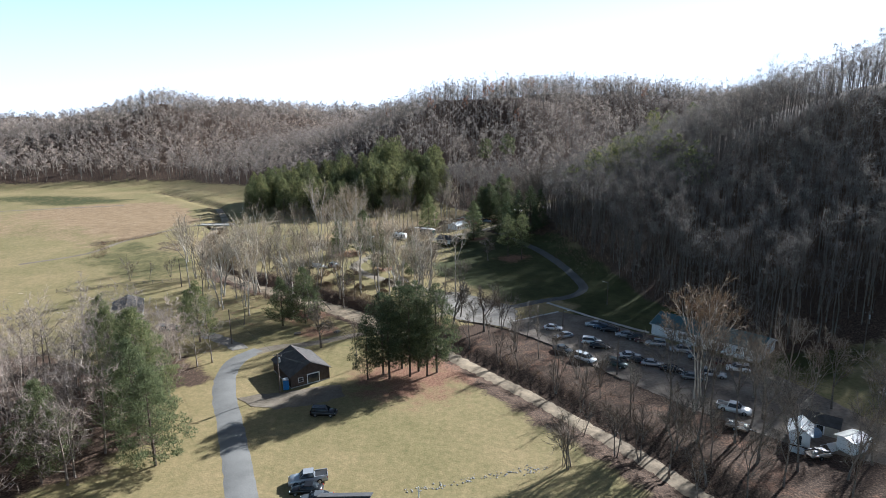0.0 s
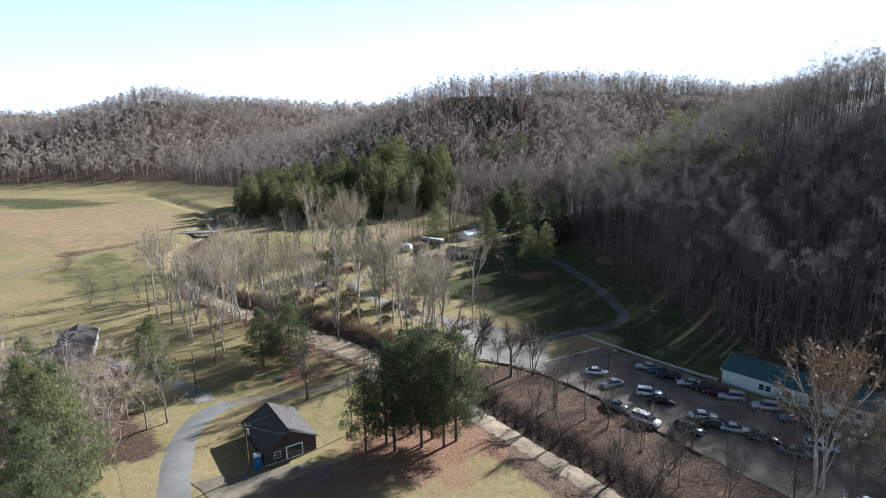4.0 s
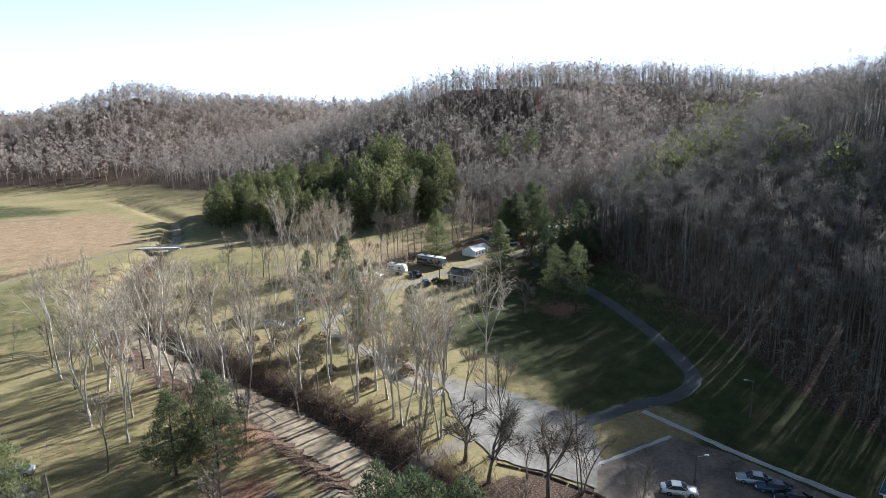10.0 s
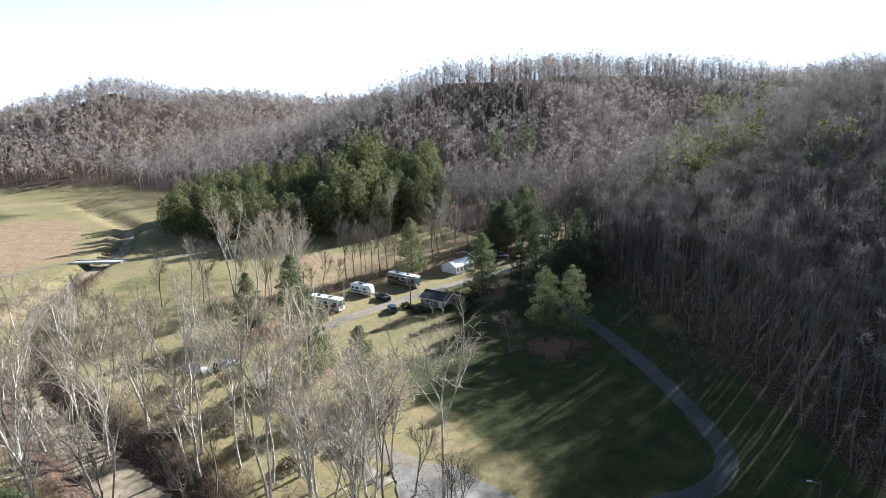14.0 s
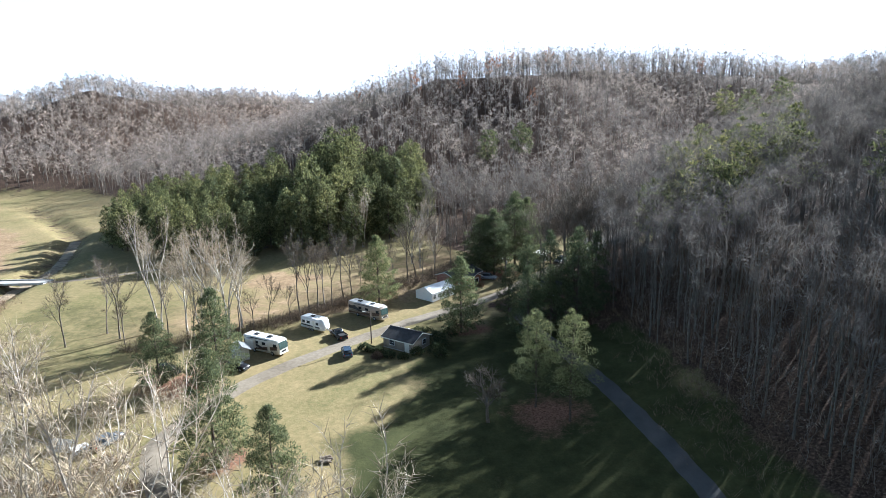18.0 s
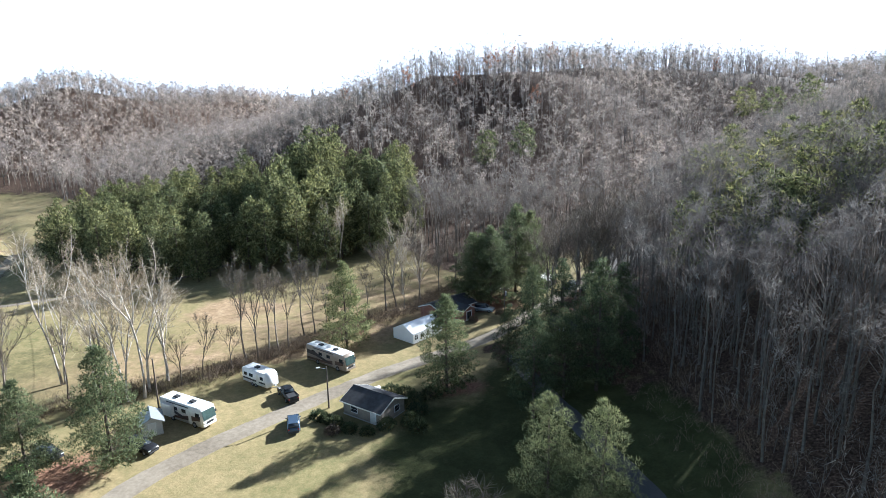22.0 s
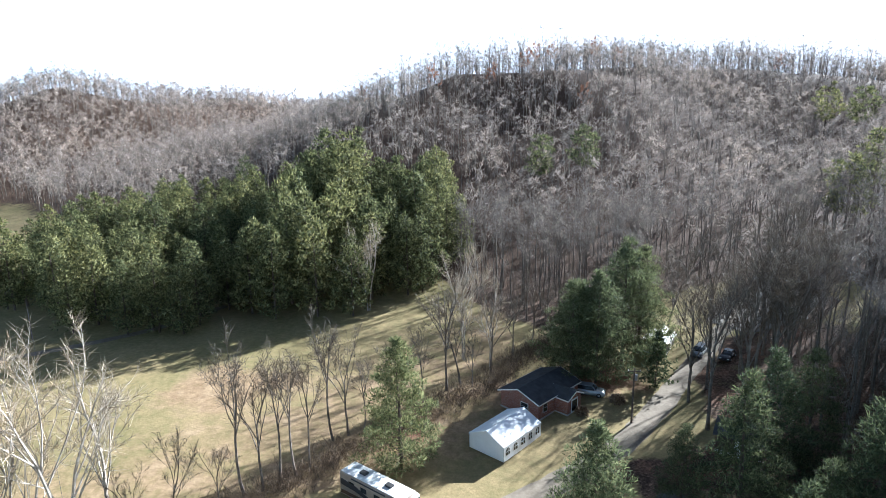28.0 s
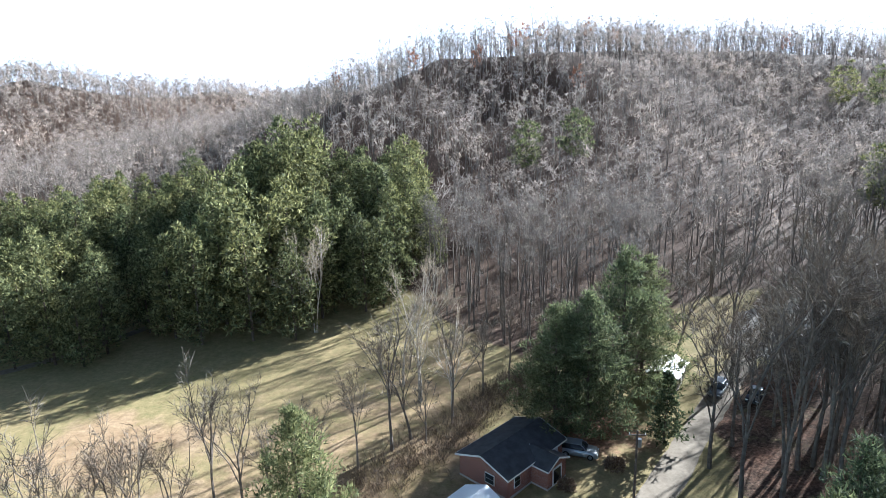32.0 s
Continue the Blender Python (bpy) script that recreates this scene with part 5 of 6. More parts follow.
def motorhome(x, y, turn, length, body, label, slide=False):
    c = thing("motorhome", stand(x, y, turn), label, "motorhome", "campers beside the road")
    h, top = 1.27, 3.35
    f = length / 2
    rings = []
    for px, lo, hi, w in [(-f, 0.6, top - 0.15, 0.94), (-f + 0.12, 0.42, top, 1), (f - 0.9, 0.42, top, 1), (f - 0.3, 0.42, top - 0.12, 0.98), (f, 0.5, 1.45, 0.92)]:
        rings.append([(px, -h * w, lo), (px, -h * w, hi - 0.1), (px, -h * w * 0.92, hi), (px, h * w * 0.92, hi), (px, h * w, hi - 0.1), (px, h * w, lo)])
    part("body", loft(rings), body, c)
    part("roof", box(-0.3, 0, top + 0.02, length - 1.0, 2.3, 0.06, 0.02), M_WHITE, c, "white rubber roof")
    for px in (-f * 0.45, f * 0.3):
        part("air_conditioner", box(px, 0, top + 0.17, 0.95, 0.7, 0.25, 0.07), M_TRIM, c, "dark rooftop unit")
    part("roof_vent", box(-f * 0.8, 0.3, top + 0.09, 0.4, 0.4, 0.1, 0.03), M_OFFWHITE, c)
    wind = pose(f - 0.09, 0, 2.25, 0, -13, 0)
    part("windshield", box(0.03, 0, 0, 0.06, 2.25, 1.45, 0.02, wind), M_SCREEN, c, "large raked windshield")
    part("grille", box(f + 0.0, 0, 1.0, 0.08, 1.3, 0.35, 0.03), M_TRIM, c)
    part("bumper", box(f + 0.02, 0, 0.62, 0.16, 2.3, 0.3, 0.05), body, c)
    for s in (-1, 1):
        part("headlight", box(f - 0.0, s * 0.85, 1.05, 0.1, 0.4, 0.22, 0.03), M_LAMP, c)
        part("mirror", box(f - 0.35, s * 1.5, 2.1, 0.1, 0.22, 0.4, 0.03), M_TRIM, c)
        part("side_window", box(f - 1.15, s * 1.272, 2.2, 0.9, 0.03, 0.75, 0.01), M_GLASS, c)
        for px in (-f * 0.62, -f * 0.25, f * 0.15):
            part("side_window", box(px, s * 1.272, 2.25, 0.95, 0.03, 0.6, 0.01), M_GLASS, c)
        part("stripe", prism([(-f + 0.2, 1.0), (-f * 0.2, 1.15), (f * 0.5, 1.85), (f - 0.6, 2.0), (f - 0.6, 1.4), (f * 0.3, 0.9), (-f + 0.2, 0.55)], s * 1.275 - 0.012, s * 1.275 + 0.012), M_STRIPE, c, "brown swoosh")
        part("stripe", prism([(-f + 0.2, 2.5), (-f * 0.5, 2.3), (0, 1.5), (f * 0.5, 0.95), (0, 1.1), (-f * 0.5, 1.6), (-f + 0.2, 1.7)], s * 1.278 - 0.012, s * 1.278 + 0.012), M_STRIPEDARK, c, "dark swoosh")
        part("awning", rod((-f * 0.6, s * 1.36, 3.1), (f * 0.4, s * 1.36, 3.1), 0.08), M_STRIPEDARK, c)
        for px in (-f * 0.42, f * 0.6):
            wheel = part("wheel", rod((px, s * 1.0, 0.48), (px, s * 1.29, 0.48), 0.48, sides=18), M_TYRE, c)
            part("rim", rod((px, s * 1.2, 0.48), (px, s * 1.31, 0.48), 0.28, sides=12), M_RIM, wheel)
    part("door", box(f * 0.42, -1.272, 1.6, 0.7, 0.04, 2.0, 0.015), body, c)
    for s in (-0.2, 0.2):
        part("ladder_rail", rod((-f - 0.06, 0.6 + s, 0.9), (-f - 0.06, 0.6 + s, 3.3), 0.025, sides=6), M_STEEL, c)
    if slide:
        part("slide_out", box(-f * 0.55, -1.55, 1.95, 2.4, 0.6, 1.9, 0.04), body, c)
    return c


motorhome(-39.6, 237.3, -24, 9.8, M_OFFWHITE, "cream motorhome with brown swooshes parked on grass", True)
motorhome(-22.6, 258.0, -33, 10.8, M_TANBODY, "tan motorhome with dark swooshes and white roof on grass")


def travel_trailer(x, y, turn, label):
    c = thing("travel_trailer", stand(x, y, turn), label, "camper trailer", "campers beside the road")
    rings = []
    for px, lo, hi, w in [(-3.3, 0.65, 2.85, 0.97), (-3.2, 0.55, 3.0, 1), (2.5, 0.55, 3.0, 1), (3.1, 0.55, 2.6, 1), (3.35, 0.6, 1.5, 0.97)]:
        rings.append([(px, -1.2 * w, lo), (px, -1.2 * w, hi), (px, 1.2 * w, hi), (px, 1.2 * w, lo)])
    part("body", loft(rings), M_WHITE, c)
    part("roof_cap", box(-0.3, 0, 3.02, 5.6, 2.3, 0.05, 0.02), M_WHITE, c)
    part("air_conditioner", box(-0.5, 0, 3.18, 0.9, 0.65, 0.28, 0.07), M_TRIM, c)
    part("roof_vent", box(1.4, 0.2, 3.1, 0.4, 0.4, 0.14, 0.03), M_OFFWHITE, c)
    for s in (-1, 1):
        for px, w in ((-2.4, 0.8), (-0.9, 1.0), (1.9, 0.8)):
            part("side_window", box(px, s * 1.205, 2.0, w, 0.03, 0.6, 0.01), M_GLASS, c)
        part("stripe", box(-0.2, s * 1.206, 1.2, 6.0, 0.02, 0.28), M_STRIPEDARK, c, "grey band")
        for px in (-0.7, 0.2):
            wheel = part("wheel", rod((px, s * 0.95, 0.36), (px, s * 1.2, 0.36), 0.36, sides=16), M_TYRE, c)
            part("rim", rod((px, s * 1.1, 0.36), (px, s * 1.22, 0.36), 0.2, sides=10), M_RIM, wheel)
        part("hitch_rail", rod((3.2, s * 0.8, 0.6), (4.5, 0, 0.55), 0.05, sides=6), M_STEEL, c)
    part("door", box(0.8, -1.21, 1.6, 0.65, 0.04, 1.85, 0.015), M_OFFWHITE, c)
    part("propane_tank", rod((3.75, 0.12, 0.62), (3.75, 0.12, 1.1), 0.16), M_WHITE, c)
    part("jack", rod((4.45, 0, 0.0), (4.45, 0, 0.9), 0.04), M_STEEL, c)
    return c


travel_trailer(-33.0, 249.8, -30, "white travel trailer with grey band parked on grass")

# ---------- buildings ----------
def cladding(name, low, high, size=5.0, upright=True, gap=0.25):
    """Boards or siding with fine joints."""
    def build(nt, b):
        w = nd(nt, "ShaderNodeTexWave", Scale=size, Distortion=0.4, Detail=2.0)
        w.bands_direction = "DIAGONAL" if upright else "Z"
        nt.links.new(where(nt), w.inputs["Vector"])
        col = ramp_of(nt, noise_of(nt, 1.2, 5), [(0.3, low), (0.7, high)])
        col = mix_of(nt, gap, col, ramp_of(nt, w.outputs["Fac"], [(0.0, (0.3, 0.3, 0.3)), (0.15, (1, 1, 1))]), "MULTIPLY")
        nt.links.new(col, b.inputs["Base Color"])
        bump_of(nt, b, w.outputs["Fac"], 0.3, 0.02)
    return material(name, build, 0.75)


def brick_build(nt, b):
    t = nd(nt, "ShaderNodeTexBrick", Scale=4.2)
    t.inputs["Color1"].default_value, t.inputs["Color2"].default_value, t.inputs["Mortar"].default_value = (0.3, 0.13, 0.09, 1), (0.22, 0.09, 0.065, 1), (0.4, 0.36, 0.32, 1)
    t.inputs["Mortar Size"].default_value = 0.012
    mp = nd(nt, "ShaderNodeMapping", Rotation=(radians(90), 0, 0))
    nt.links.new(where(nt), mp.inputs["Vector"])
    nt.links.new(mp.outputs[0], t.inputs["Vector"])
    nt.links.new(mix_of(nt, 0.4, t.outputs["Color"], ramp_of(nt, noise_of(nt, 1.0, 4), [(0.3, (0.6, 0.6, 0.6)), (0.7, (1, 1, 1))]), "MULTIPLY"), b.inputs["Base Color"])


M_BRICK = material("red_brick", brick_build, 0.85)
M_BARNWOOD = cladding("dark_barn_boards", (0.045, 0.032, 0.027), (0.1, 0.07, 0.055))
M_SIDING = cladding("white_siding", (0.66, 0.67, 0.68), (0.8, 0.8, 0.79), 8.0, False, 0.12)
M_GREYSIDING = cladding("tan_siding", (0.33, 0.3, 0.26), (0.47, 0.43, 0.37), 8.0, False, 0.15)


# Darker copy of the tan siding, with the small house's shade in its colour.
M_HOUSETAN = cladding("shaded_tan_siding", (0.2, 0.17, 0.135), (0.3, 0.255, 0.2), 8.0, False, 0.2)
M_SHEDWALL = cladding("pale_shed_siding", (0.45, 0.43, 0.39), (0.6, 0.58, 0.53), 8.0, False, 0.2)


def gable(name, x, y, turn, L, W, eave, ridge, wall, roof, label, openings=(), trim=None, over=0.4, category="building", group="", lift=0.0):
    """A building with a ridge along its own x axis. openings: (face, along, sill, width, height, kind) with face front (-y), back, left or right."""
    c = thing(name, stand(x, y, turn, lift), label, category, group)
    hl, hw = L / 2, W / 2
    part("foundation", box(0, 0, -0.1, L + 0.1, W + 0.1, 0.5), M_CONCRETE, c)
    for s in (-1, 1):
        part("wall", box(0, s * (hw - 0.08), eave / 2 + 0.07, L, 0.16, eave - 0.14), wall, c)
        part("gable_wall", prism([(-hw + 0.17, 0.15), (hw - 0.17, 0.15), (hw - 0.17, eave), (0, ridge - 0.12), (-hw + 0.17, eave)], -0.08, 0.08), wall, c).matrix_basis = pose(s * (hl - 0.08), 0, 0, 0, 0, 90)
        slope = math.atan2(ridge - eave, hw)
        run = math.hypot(ridge - eave, hw) + over
        mid = run / 2
        zc = ridge - mid * math.sin(slope) + 0.06
        part("roof_slope", box(0, 0, 0, L + 2 * over, run, 0.12, 0, pose(0, s * mid * math.cos(slope), zc, -s * math.degrees(slope))), roof, c)
        if trim:
            part("fascia", box(0, s * (run * math.cos(slope) + 0.015), ridge - run * math.sin(slope) + 0.02, L + 2 * over, 0.03, 0.2), trim, c)
            for e in (-1, 1):
                part("barge_board", box(0, 0, 0, 0.03, run, 0.2, 0, pose(e * (hl + over + 0.02), s * mid * math.cos(slope), zc - 0.03, -s * math.degrees(slope))), trim, c)
    part("ridge_cap", rod((-hl - over, 0, ridge + 0.12), (hl + over, 0, ridge + 0.12), 0.07, sides=6), roof, c)
    for face, along, sill, w, h, kind in openings:
        m = {"front": pose(along, -hw, 0, 0, 0, 0), "back": pose(along, hw, 0, 0, 0, 180), "left": pose(-hl, along, 0, 0, 0, -90), "right": pose(hl, along, 0, 0, 0, 90)}[face]
        frame_part = part("window" if kind == "window" else "door", box(0, -0.02, sill + h / 2, w + 0.16, 0.09, h + 0.16, 0.01, m), M_WHITE, c, "white frame" if kind == "window" else "")
        if kind == "window":
            part("pane", box(0, -0.07, sill + h / 4, w, 0.03, h / 2 - 0.05, 0, m), M_GLASS, frame_part)
            part("pane", box(0, -0.07, sill + 3 * h / 4, w, 0.03, h / 2 - 0.05, 0, m), M_GLASS, frame_part)
        elif kind == "glass":
            part("pane", box(0, -0.07, sill + h / 2, w - 0.25, 0.03, h - 0.3, 0, m), M_GLASS, frame_part)
        else:
            part("panel", box(0, -0.07, sill + h / 2, w, 0.03, h, 0.01, m), M_OFFWHITE if kind == "door" else wall, frame_part)
            part("handle", box(w * 0.38, -0.1, sill + h * 0.48, 0.05, 0.05, 0.15, 0.01, m), M_STEEL, frame_part)
    return c


barn = gable("barn", -34.7, 111.6, 128, 11.0, 8.4, 2.6, 4.7, M_BARNWOOD, M_SHINGLEBROWN, "dark brown board barn with a shingled gable roof",
             [("left", -0.6, 0.05, 2.6, 2.1, "glass"), ("left", 2.1, 0.9, 0.9, 0.9, "window"), ("front", 2, 0.9, 1, 1, "window"), ("front", -3, 0.9, 1, 1, "window")], category="barn")
hall = gable("meeting_hall", 58.3, 132.2, -44.3, 25.0, 9.4, 2.9, 4.7, M_SIDING, M_METALROOF, "long white meeting hall with a teal metal roof",
             [("front", a, 0.95, 0.9, 1.1, "window") for a in (-5.2, -4.0, -0.6, 3.2, 4.5, 8.2, 10.4)] + [("front", -2.6, 0.1, 1.0, 2.05, "door"), ("front", 1.2, 0.1, 1.0, 2.05, "door"), ("front", 6.4, 0.1, 1.0, 2.05, "door"), ("left", 1.5, 0.1, 1.0, 2.05, "door")], M_WHITE)
gable("small_house", -11.0, 241.0, -30, 7.6, 5.8, 2.3, 3.5, M_HOUSETAN, M_SHINGLE, "small tan house with a dark shingled roof behind shrubs",
      [("front", -1.5, 0.9, 1.2, 1.0, "window"), ("front", 2.4, 0.1, 1.0, 2.0, "door"), ("left", 0, 0.9, 1.2, 1.0, "window"), ("right", 1, 0.9, 1.0, 1.0, "window")], M_OFFWHITE, category="house")
brick = gable("brick_house", -2.3, 283.6, 50, 10.4, 7.0, 2.7, 3.9, M_BRICK, M_SHINGLE, "single-storey red brick house with a dark shingled roof",
              [("front", -3.6, 0.9, 0.9, 1.3, "window"), ("left", -1, 0.9, 1.2, 1.1, "window"), ("front", 3.6, 0.1, 1.0, 2.05, "door"), ("back", 0, 0.9, 1.2, 1.1, "window")], M_WHITE, category="house")
gable("brick_porch", 1.3, 281.7, -40, 3.4, 3.6, 2.5, 3.3, M_BRICK, M_SHINGLE, "small gabled brick porch joined to the house", [("right", 0, 0.1, 1.6, 2.0, "glass")], M_WHITE, over=0.3, category="porch")
gable("garden_shed", -43.6, 233.9, 125, 3.6, 2.8, 2.2, 3.0, M_SHEDWALL, M_STEEL, "small grey shed with a pale roof beside a motorhome", [("left", 0, 0.1, 0.9, 1.9, "door")], category="shed")
gable("grey_house", -97, 149.5, 120, 13, 7.5, 2.7, 4.3, M_GREYSIDING, M_SHINGLEBROWN, "low grey house with a weathered roof behind trees", [("front", 2, 0.9, 1.2, 1.0, "window"), ("front", -2, 0.9, 1.2, 1.0, "window"), ("left", 0, 0.1, 1, 2, "door")], M_OFFWHITE, category="house")
gable("roofed_shed", -14.3, 65.5, 4, 6.5, 5, 2.3, 3.5, M_BARNWOOD, M_SHINGLE, "dark shed roof beside parked cars", [("back", 0, 0.1, 1, 2, "door")], category="shed")
gable("white_cabin", 56.8, 89.0, 60, 4.2, 3.0, 2.3, 3.3, M_SIDING, M_WHITE, "small white cabin with a bright metal roof", [("left", 0, 0.1, 0.9, 1.9, "glass")], category="cabin")
gable("box_shed", 63.4, 86.2, 25, 3.6, 2.6, 2.4, 2.7, M_SIDING, M_OFFWHITE, "low white storage shed in a crowded yard", [("front", 0, 0.1, 0.9, 1.9, "door")], category="shed")
gable("yard_canopy", 62.0, 92.4, -35, 5.0, 3.4, 2.0, 2.9, M_GREYSIDING, M_SHINGLEBROWN, "low dark-roofed shelter in a crowded yard", [("front", 0, 0.1, 1.2, 1.7, "glass")], category="shelter")
gable("blue_shed", 84, 104, -44, 7, 5, 2.5, 3.6, M_SIDING, M_METALROOF, "blue-white outbuilding under bare trees", [("front", 0, 0.1, 1.2, 2, "door"), ("front", 2, 0.9, 1, 1, "window")], category="outbuilding")
gable("roadside_shelter", 21.5, 305, 60, 6.0, 4.0, 2.4, 3.2, M_BARNWOOD, M_OFFWHITE, "dark cabin with a pale metal roof beside the road", [("front", 0, 0.1, 1, 2, "door"), ("left", 0, 0.9, 0.9, 0.9, "window")], category="cabin")
gable("woodland_cabin", 22.5, 270, -30, 5.5, 4.5, 2.4, 3.6, M_BARNWOOD, M_SHINGLE, "dark cabin in the shade of pines", [("front", 0, 0.1, 1, 2, "door"), ("left", 0, 0.9, 0.9, 0.9, "window")], category="cabin")


def party_tent():
    c = thing("party_tent", stand(-7.8, 272.2, 52.5), "large white party tent with arched side windows", "tent")
    m_canvas = painted("white_canvas", (0.8, 0.81, 0.82), 0.08, 0.55, scale=0.8)
    L, W, e, r = 8.6, 5.8, 2.1, 3.4
    for s in (-1, 1):
        part("side_wall", box(0, s * W / 2, e / 2, L, 0.04, e), m_canvas, c)
        part("end_wall", prism([(-W / 2, 0), (W / 2, 0), (W / 2, e), (0, r), (-W / 2, e)], -0.02, 0.02), m_canvas, c).matrix_basis = pose(s * L / 2, 0, 0, 0, 0, 90)
        slope = math.atan2(r - e, W / 2)
        run = math.hypot(r - e, W / 2) + 0.06
        part("roof_panel", box(0, 0, 0, L + 0.1, run, 0.04, 0, pose(0, s * run / 2 * math.cos(slope), r - run / 2 * math.sin(slope) + 0.03, -s * math.degrees(slope))), m_canvas, c)
        part("valance", box(0, s * (W / 2 + 0.03), e - 0.12, L + 0.1, 0.02, 0.24), m_canvas, c)
        for k in range(5):
            px = -L / 2 + L * (k + 0.5) / 5
            outline = [(px - 0.42, 0.75), (px + 0.42, 0.75), (px + 0.42, 1.35)] + [(px + 0.42 * math.cos(a), 1.35 + 0.42 * math.sin(a)) for a in (0.5, 1.0, 1.57, 2.1, 2.64)] + [(px - 0.42, 1.35)]
            w = part("window", prism(outline, s * (W / 2 + 0.028), s * (W / 2 + 0.045)), M_GLASS, c, "clear arched window")
            part("lattice", box(px, s * (W / 2 + 0.05), 1.25, 0.05, 0.02, 1.0), m_canvas, w)
            part("lattice", box(px, s * (W / 2 + 0.05), 1.25, 0.84, 0.02, 0.05), m_canvas, w)
    for k in range(6):
        px = -L / 2 + L * k / 5
        for s in (-1, 1):
            part("leg", rod((px, s * (W / 2 - 0.05), 0), (px, s * (W / 2 - 0.05), e), 0.03, sides=6), M_STEEL, c)
    return c


party_tent()


def portable_toilet():
    c = thing("portable_toilet", stand(-35.6, 104.4, 25), "blue portable toilet with a white roof", "toilet")
    blue = painted("blue_plastic", (0.03, 0.16, 0.4), 0.15, 0.4)
    part("cabin", box(0, 0, 1.1, 1.1, 1.1, 2.1, 0.04), blue, c)
    part("door", box(0, -0.56, 1.05, 0.75, 0.05, 1.85, 0.02), blue, c)
    part("roof", loft([[(-0.58, -0.58, 2.13), (0.58, -0.58, 2.13), (0.58, 0.58, 2.13), (-0.58, 0.58, 2.13)], [(-0.4, -0.4, 2.36), (0.4, -0.4, 2.36), (0.4, 0.4, 2.36), (-0.4, 0.4, 2.36)]]), M_WHITE, c, "pale domed roof")
    part("skid", box(0, 0, 0.05, 1.15, 1.15, 0.1), M_TRIM, c)
    part("vent_pipe", rod((0.35, 0.35, 2.2), (0.35, 0.35, 2.6), 0.05), M_TRIM, c)


portable_toilet()

# ---------- poles, wires, fences ----------
def utility_pole(x, y, h, label, lamp=False, gear=True, turn=0):
    c = thing("utility_pole" if not lamp else "street_lamp", stand(x, y, turn), label, "utility pole" if not lamp else "street lamp")
    part("pole", rod((0, 0, -0.3), (0, 0, h), 0.15, 0.1), M_POLE, c)
    if lamp:
        part("arm", rod((0, 0, h - 0.4), (1.2, 0, h - 0.05), 0.04), M_STEEL, c)
        part("lamp_head", box(1.3, 0, h - 0.05, 0.6, 0.25, 0.15, 0.04), M_OFFWHITE, c, "pale lamp head")
    if gear:
        part("crossarm", box(0, 0, h - 0.5, 1.8, 0.1, 0.12), M_POLE, c)
        for k in (-0.8, 0, 0.8):
            part("insulator", rod((k, 0, h - 0.44), (k, 0, h - 0.24), 0.05, 0.03, 8), M_OFFWHITE, c)
        part("transformer", rod((0.28, 0.1, h - 1.9), (0.28, 0.1, h - 1.0), 0.22), M_STEEL, c, "grey transformer can")
    return (x, y, ground_z(x, y) + h - 0.3)


tops = {k: utility_pole(*v) for k, v in {
    "barn": (-36.2, 102.6, 8.5, "wooden utility pole beside the barn"), "road": (-57.2, 128, 9, "wooden utility pole at the road bend", False, False),
    "field": (-96, 177.6, 9.5, "wooden utility pole at the field fence", False, False), "shed": (-45.9, 239.8, 9, "wooden utility pole behind the motorhome", False, False),
    "lot": (32.5, 114, 8, "wooden pole beside the gravel lot", False, False), "hill": (86, 121, 10, "utility pole with transformer at the wood's edge"),
    "brick": (10.3, 277.4, 8.5, "wooden utility pole with meter beside the lane"), "grove": (-104, 304, 9, "wooden utility pole before the pine grove", False, False)}.items()}
utility_pole(-18.6, 242, 7.2, "street lamp on a wooden pole beside the campground road", True, False, 200)
utility_pole(40, 161, 6.9, "street lamp on a dark pole beside the lawn", True, False, 180)
utility_pole(25, 143, 4.5, "thin lamp post in the gravel lot", True, False, 0)


def wire(a, b, sag):
    cu = bpy.data.curves.new("power_line", "CURVE")
    cu.dimensions, cu.bevel_depth = "3D", 0.018
    sp = cu.splines.new("POLY")
    sp.points.add(14)
    for k in range(15):
        u = k / 14
        p = Vector(a).lerp(Vector(b), u) - Vector((0, 0, sag * 4 * u * (1 - u)))
        sp.points[k].co = (*p, 1)
    cu.materials.append(M_TRIM)
    return tagged(new("power_line", cu), "thin dark power line between poles", "cable")


for a, b, s in (("barn", "road", 0.8), ("road", "field", 1.5), ("lot", "hill", 1.6), ("shed", "grove", 2.0)):
    wire(tops[a], tops[b], s)
wire(tops["barn"], (-30.6, 106.5, 4.6), 0.3)
wire(tops["barn"], (-13, 139, 6.5), 0.6)


def rail_fence(line, label, posts=2.6, tall=1.2, rails=3):
    c = thing("rail_fence", Matrix(), label, "fence")
    for (ax, ay), (bx, by) in zip(line, line[1:]):
        n = max(1, int(math.hypot(bx - ax, by - ay) / posts))
        for k in range(n):
            p, q = [Vector((ax + (bx - ax) * u, ay + (by - ay) * u, 0)) for u in (k / n, (k + 1) / n)]
            p.z, q.z = ground_z(p.x, p.y), ground_z(q.x, q.y)
            part("post", rod(p - Vector((0, 0, 0.2)), p + Vector((0, 0, tall + 0.1)), 0.07, sides=6), M_WOOD, c)
            for j in range(rails):
                z = Vector((0, 0, tall * (j + 0.7) / rails))
                part("rail", rod(p + z, q + z, 0.045, sides=5), M_WOOD, c)


rail_fence([(-135, 171), (-120.7, 176.4), (-108, 181), (-96.7, 185.3), (-86, 189)], "weathered wooden rail fence along a field")
rail_fence([(24.2, 163.4), (27.6, 162.2)], "short pale wooden rail beside the path", 0.8, 0.9, 3)


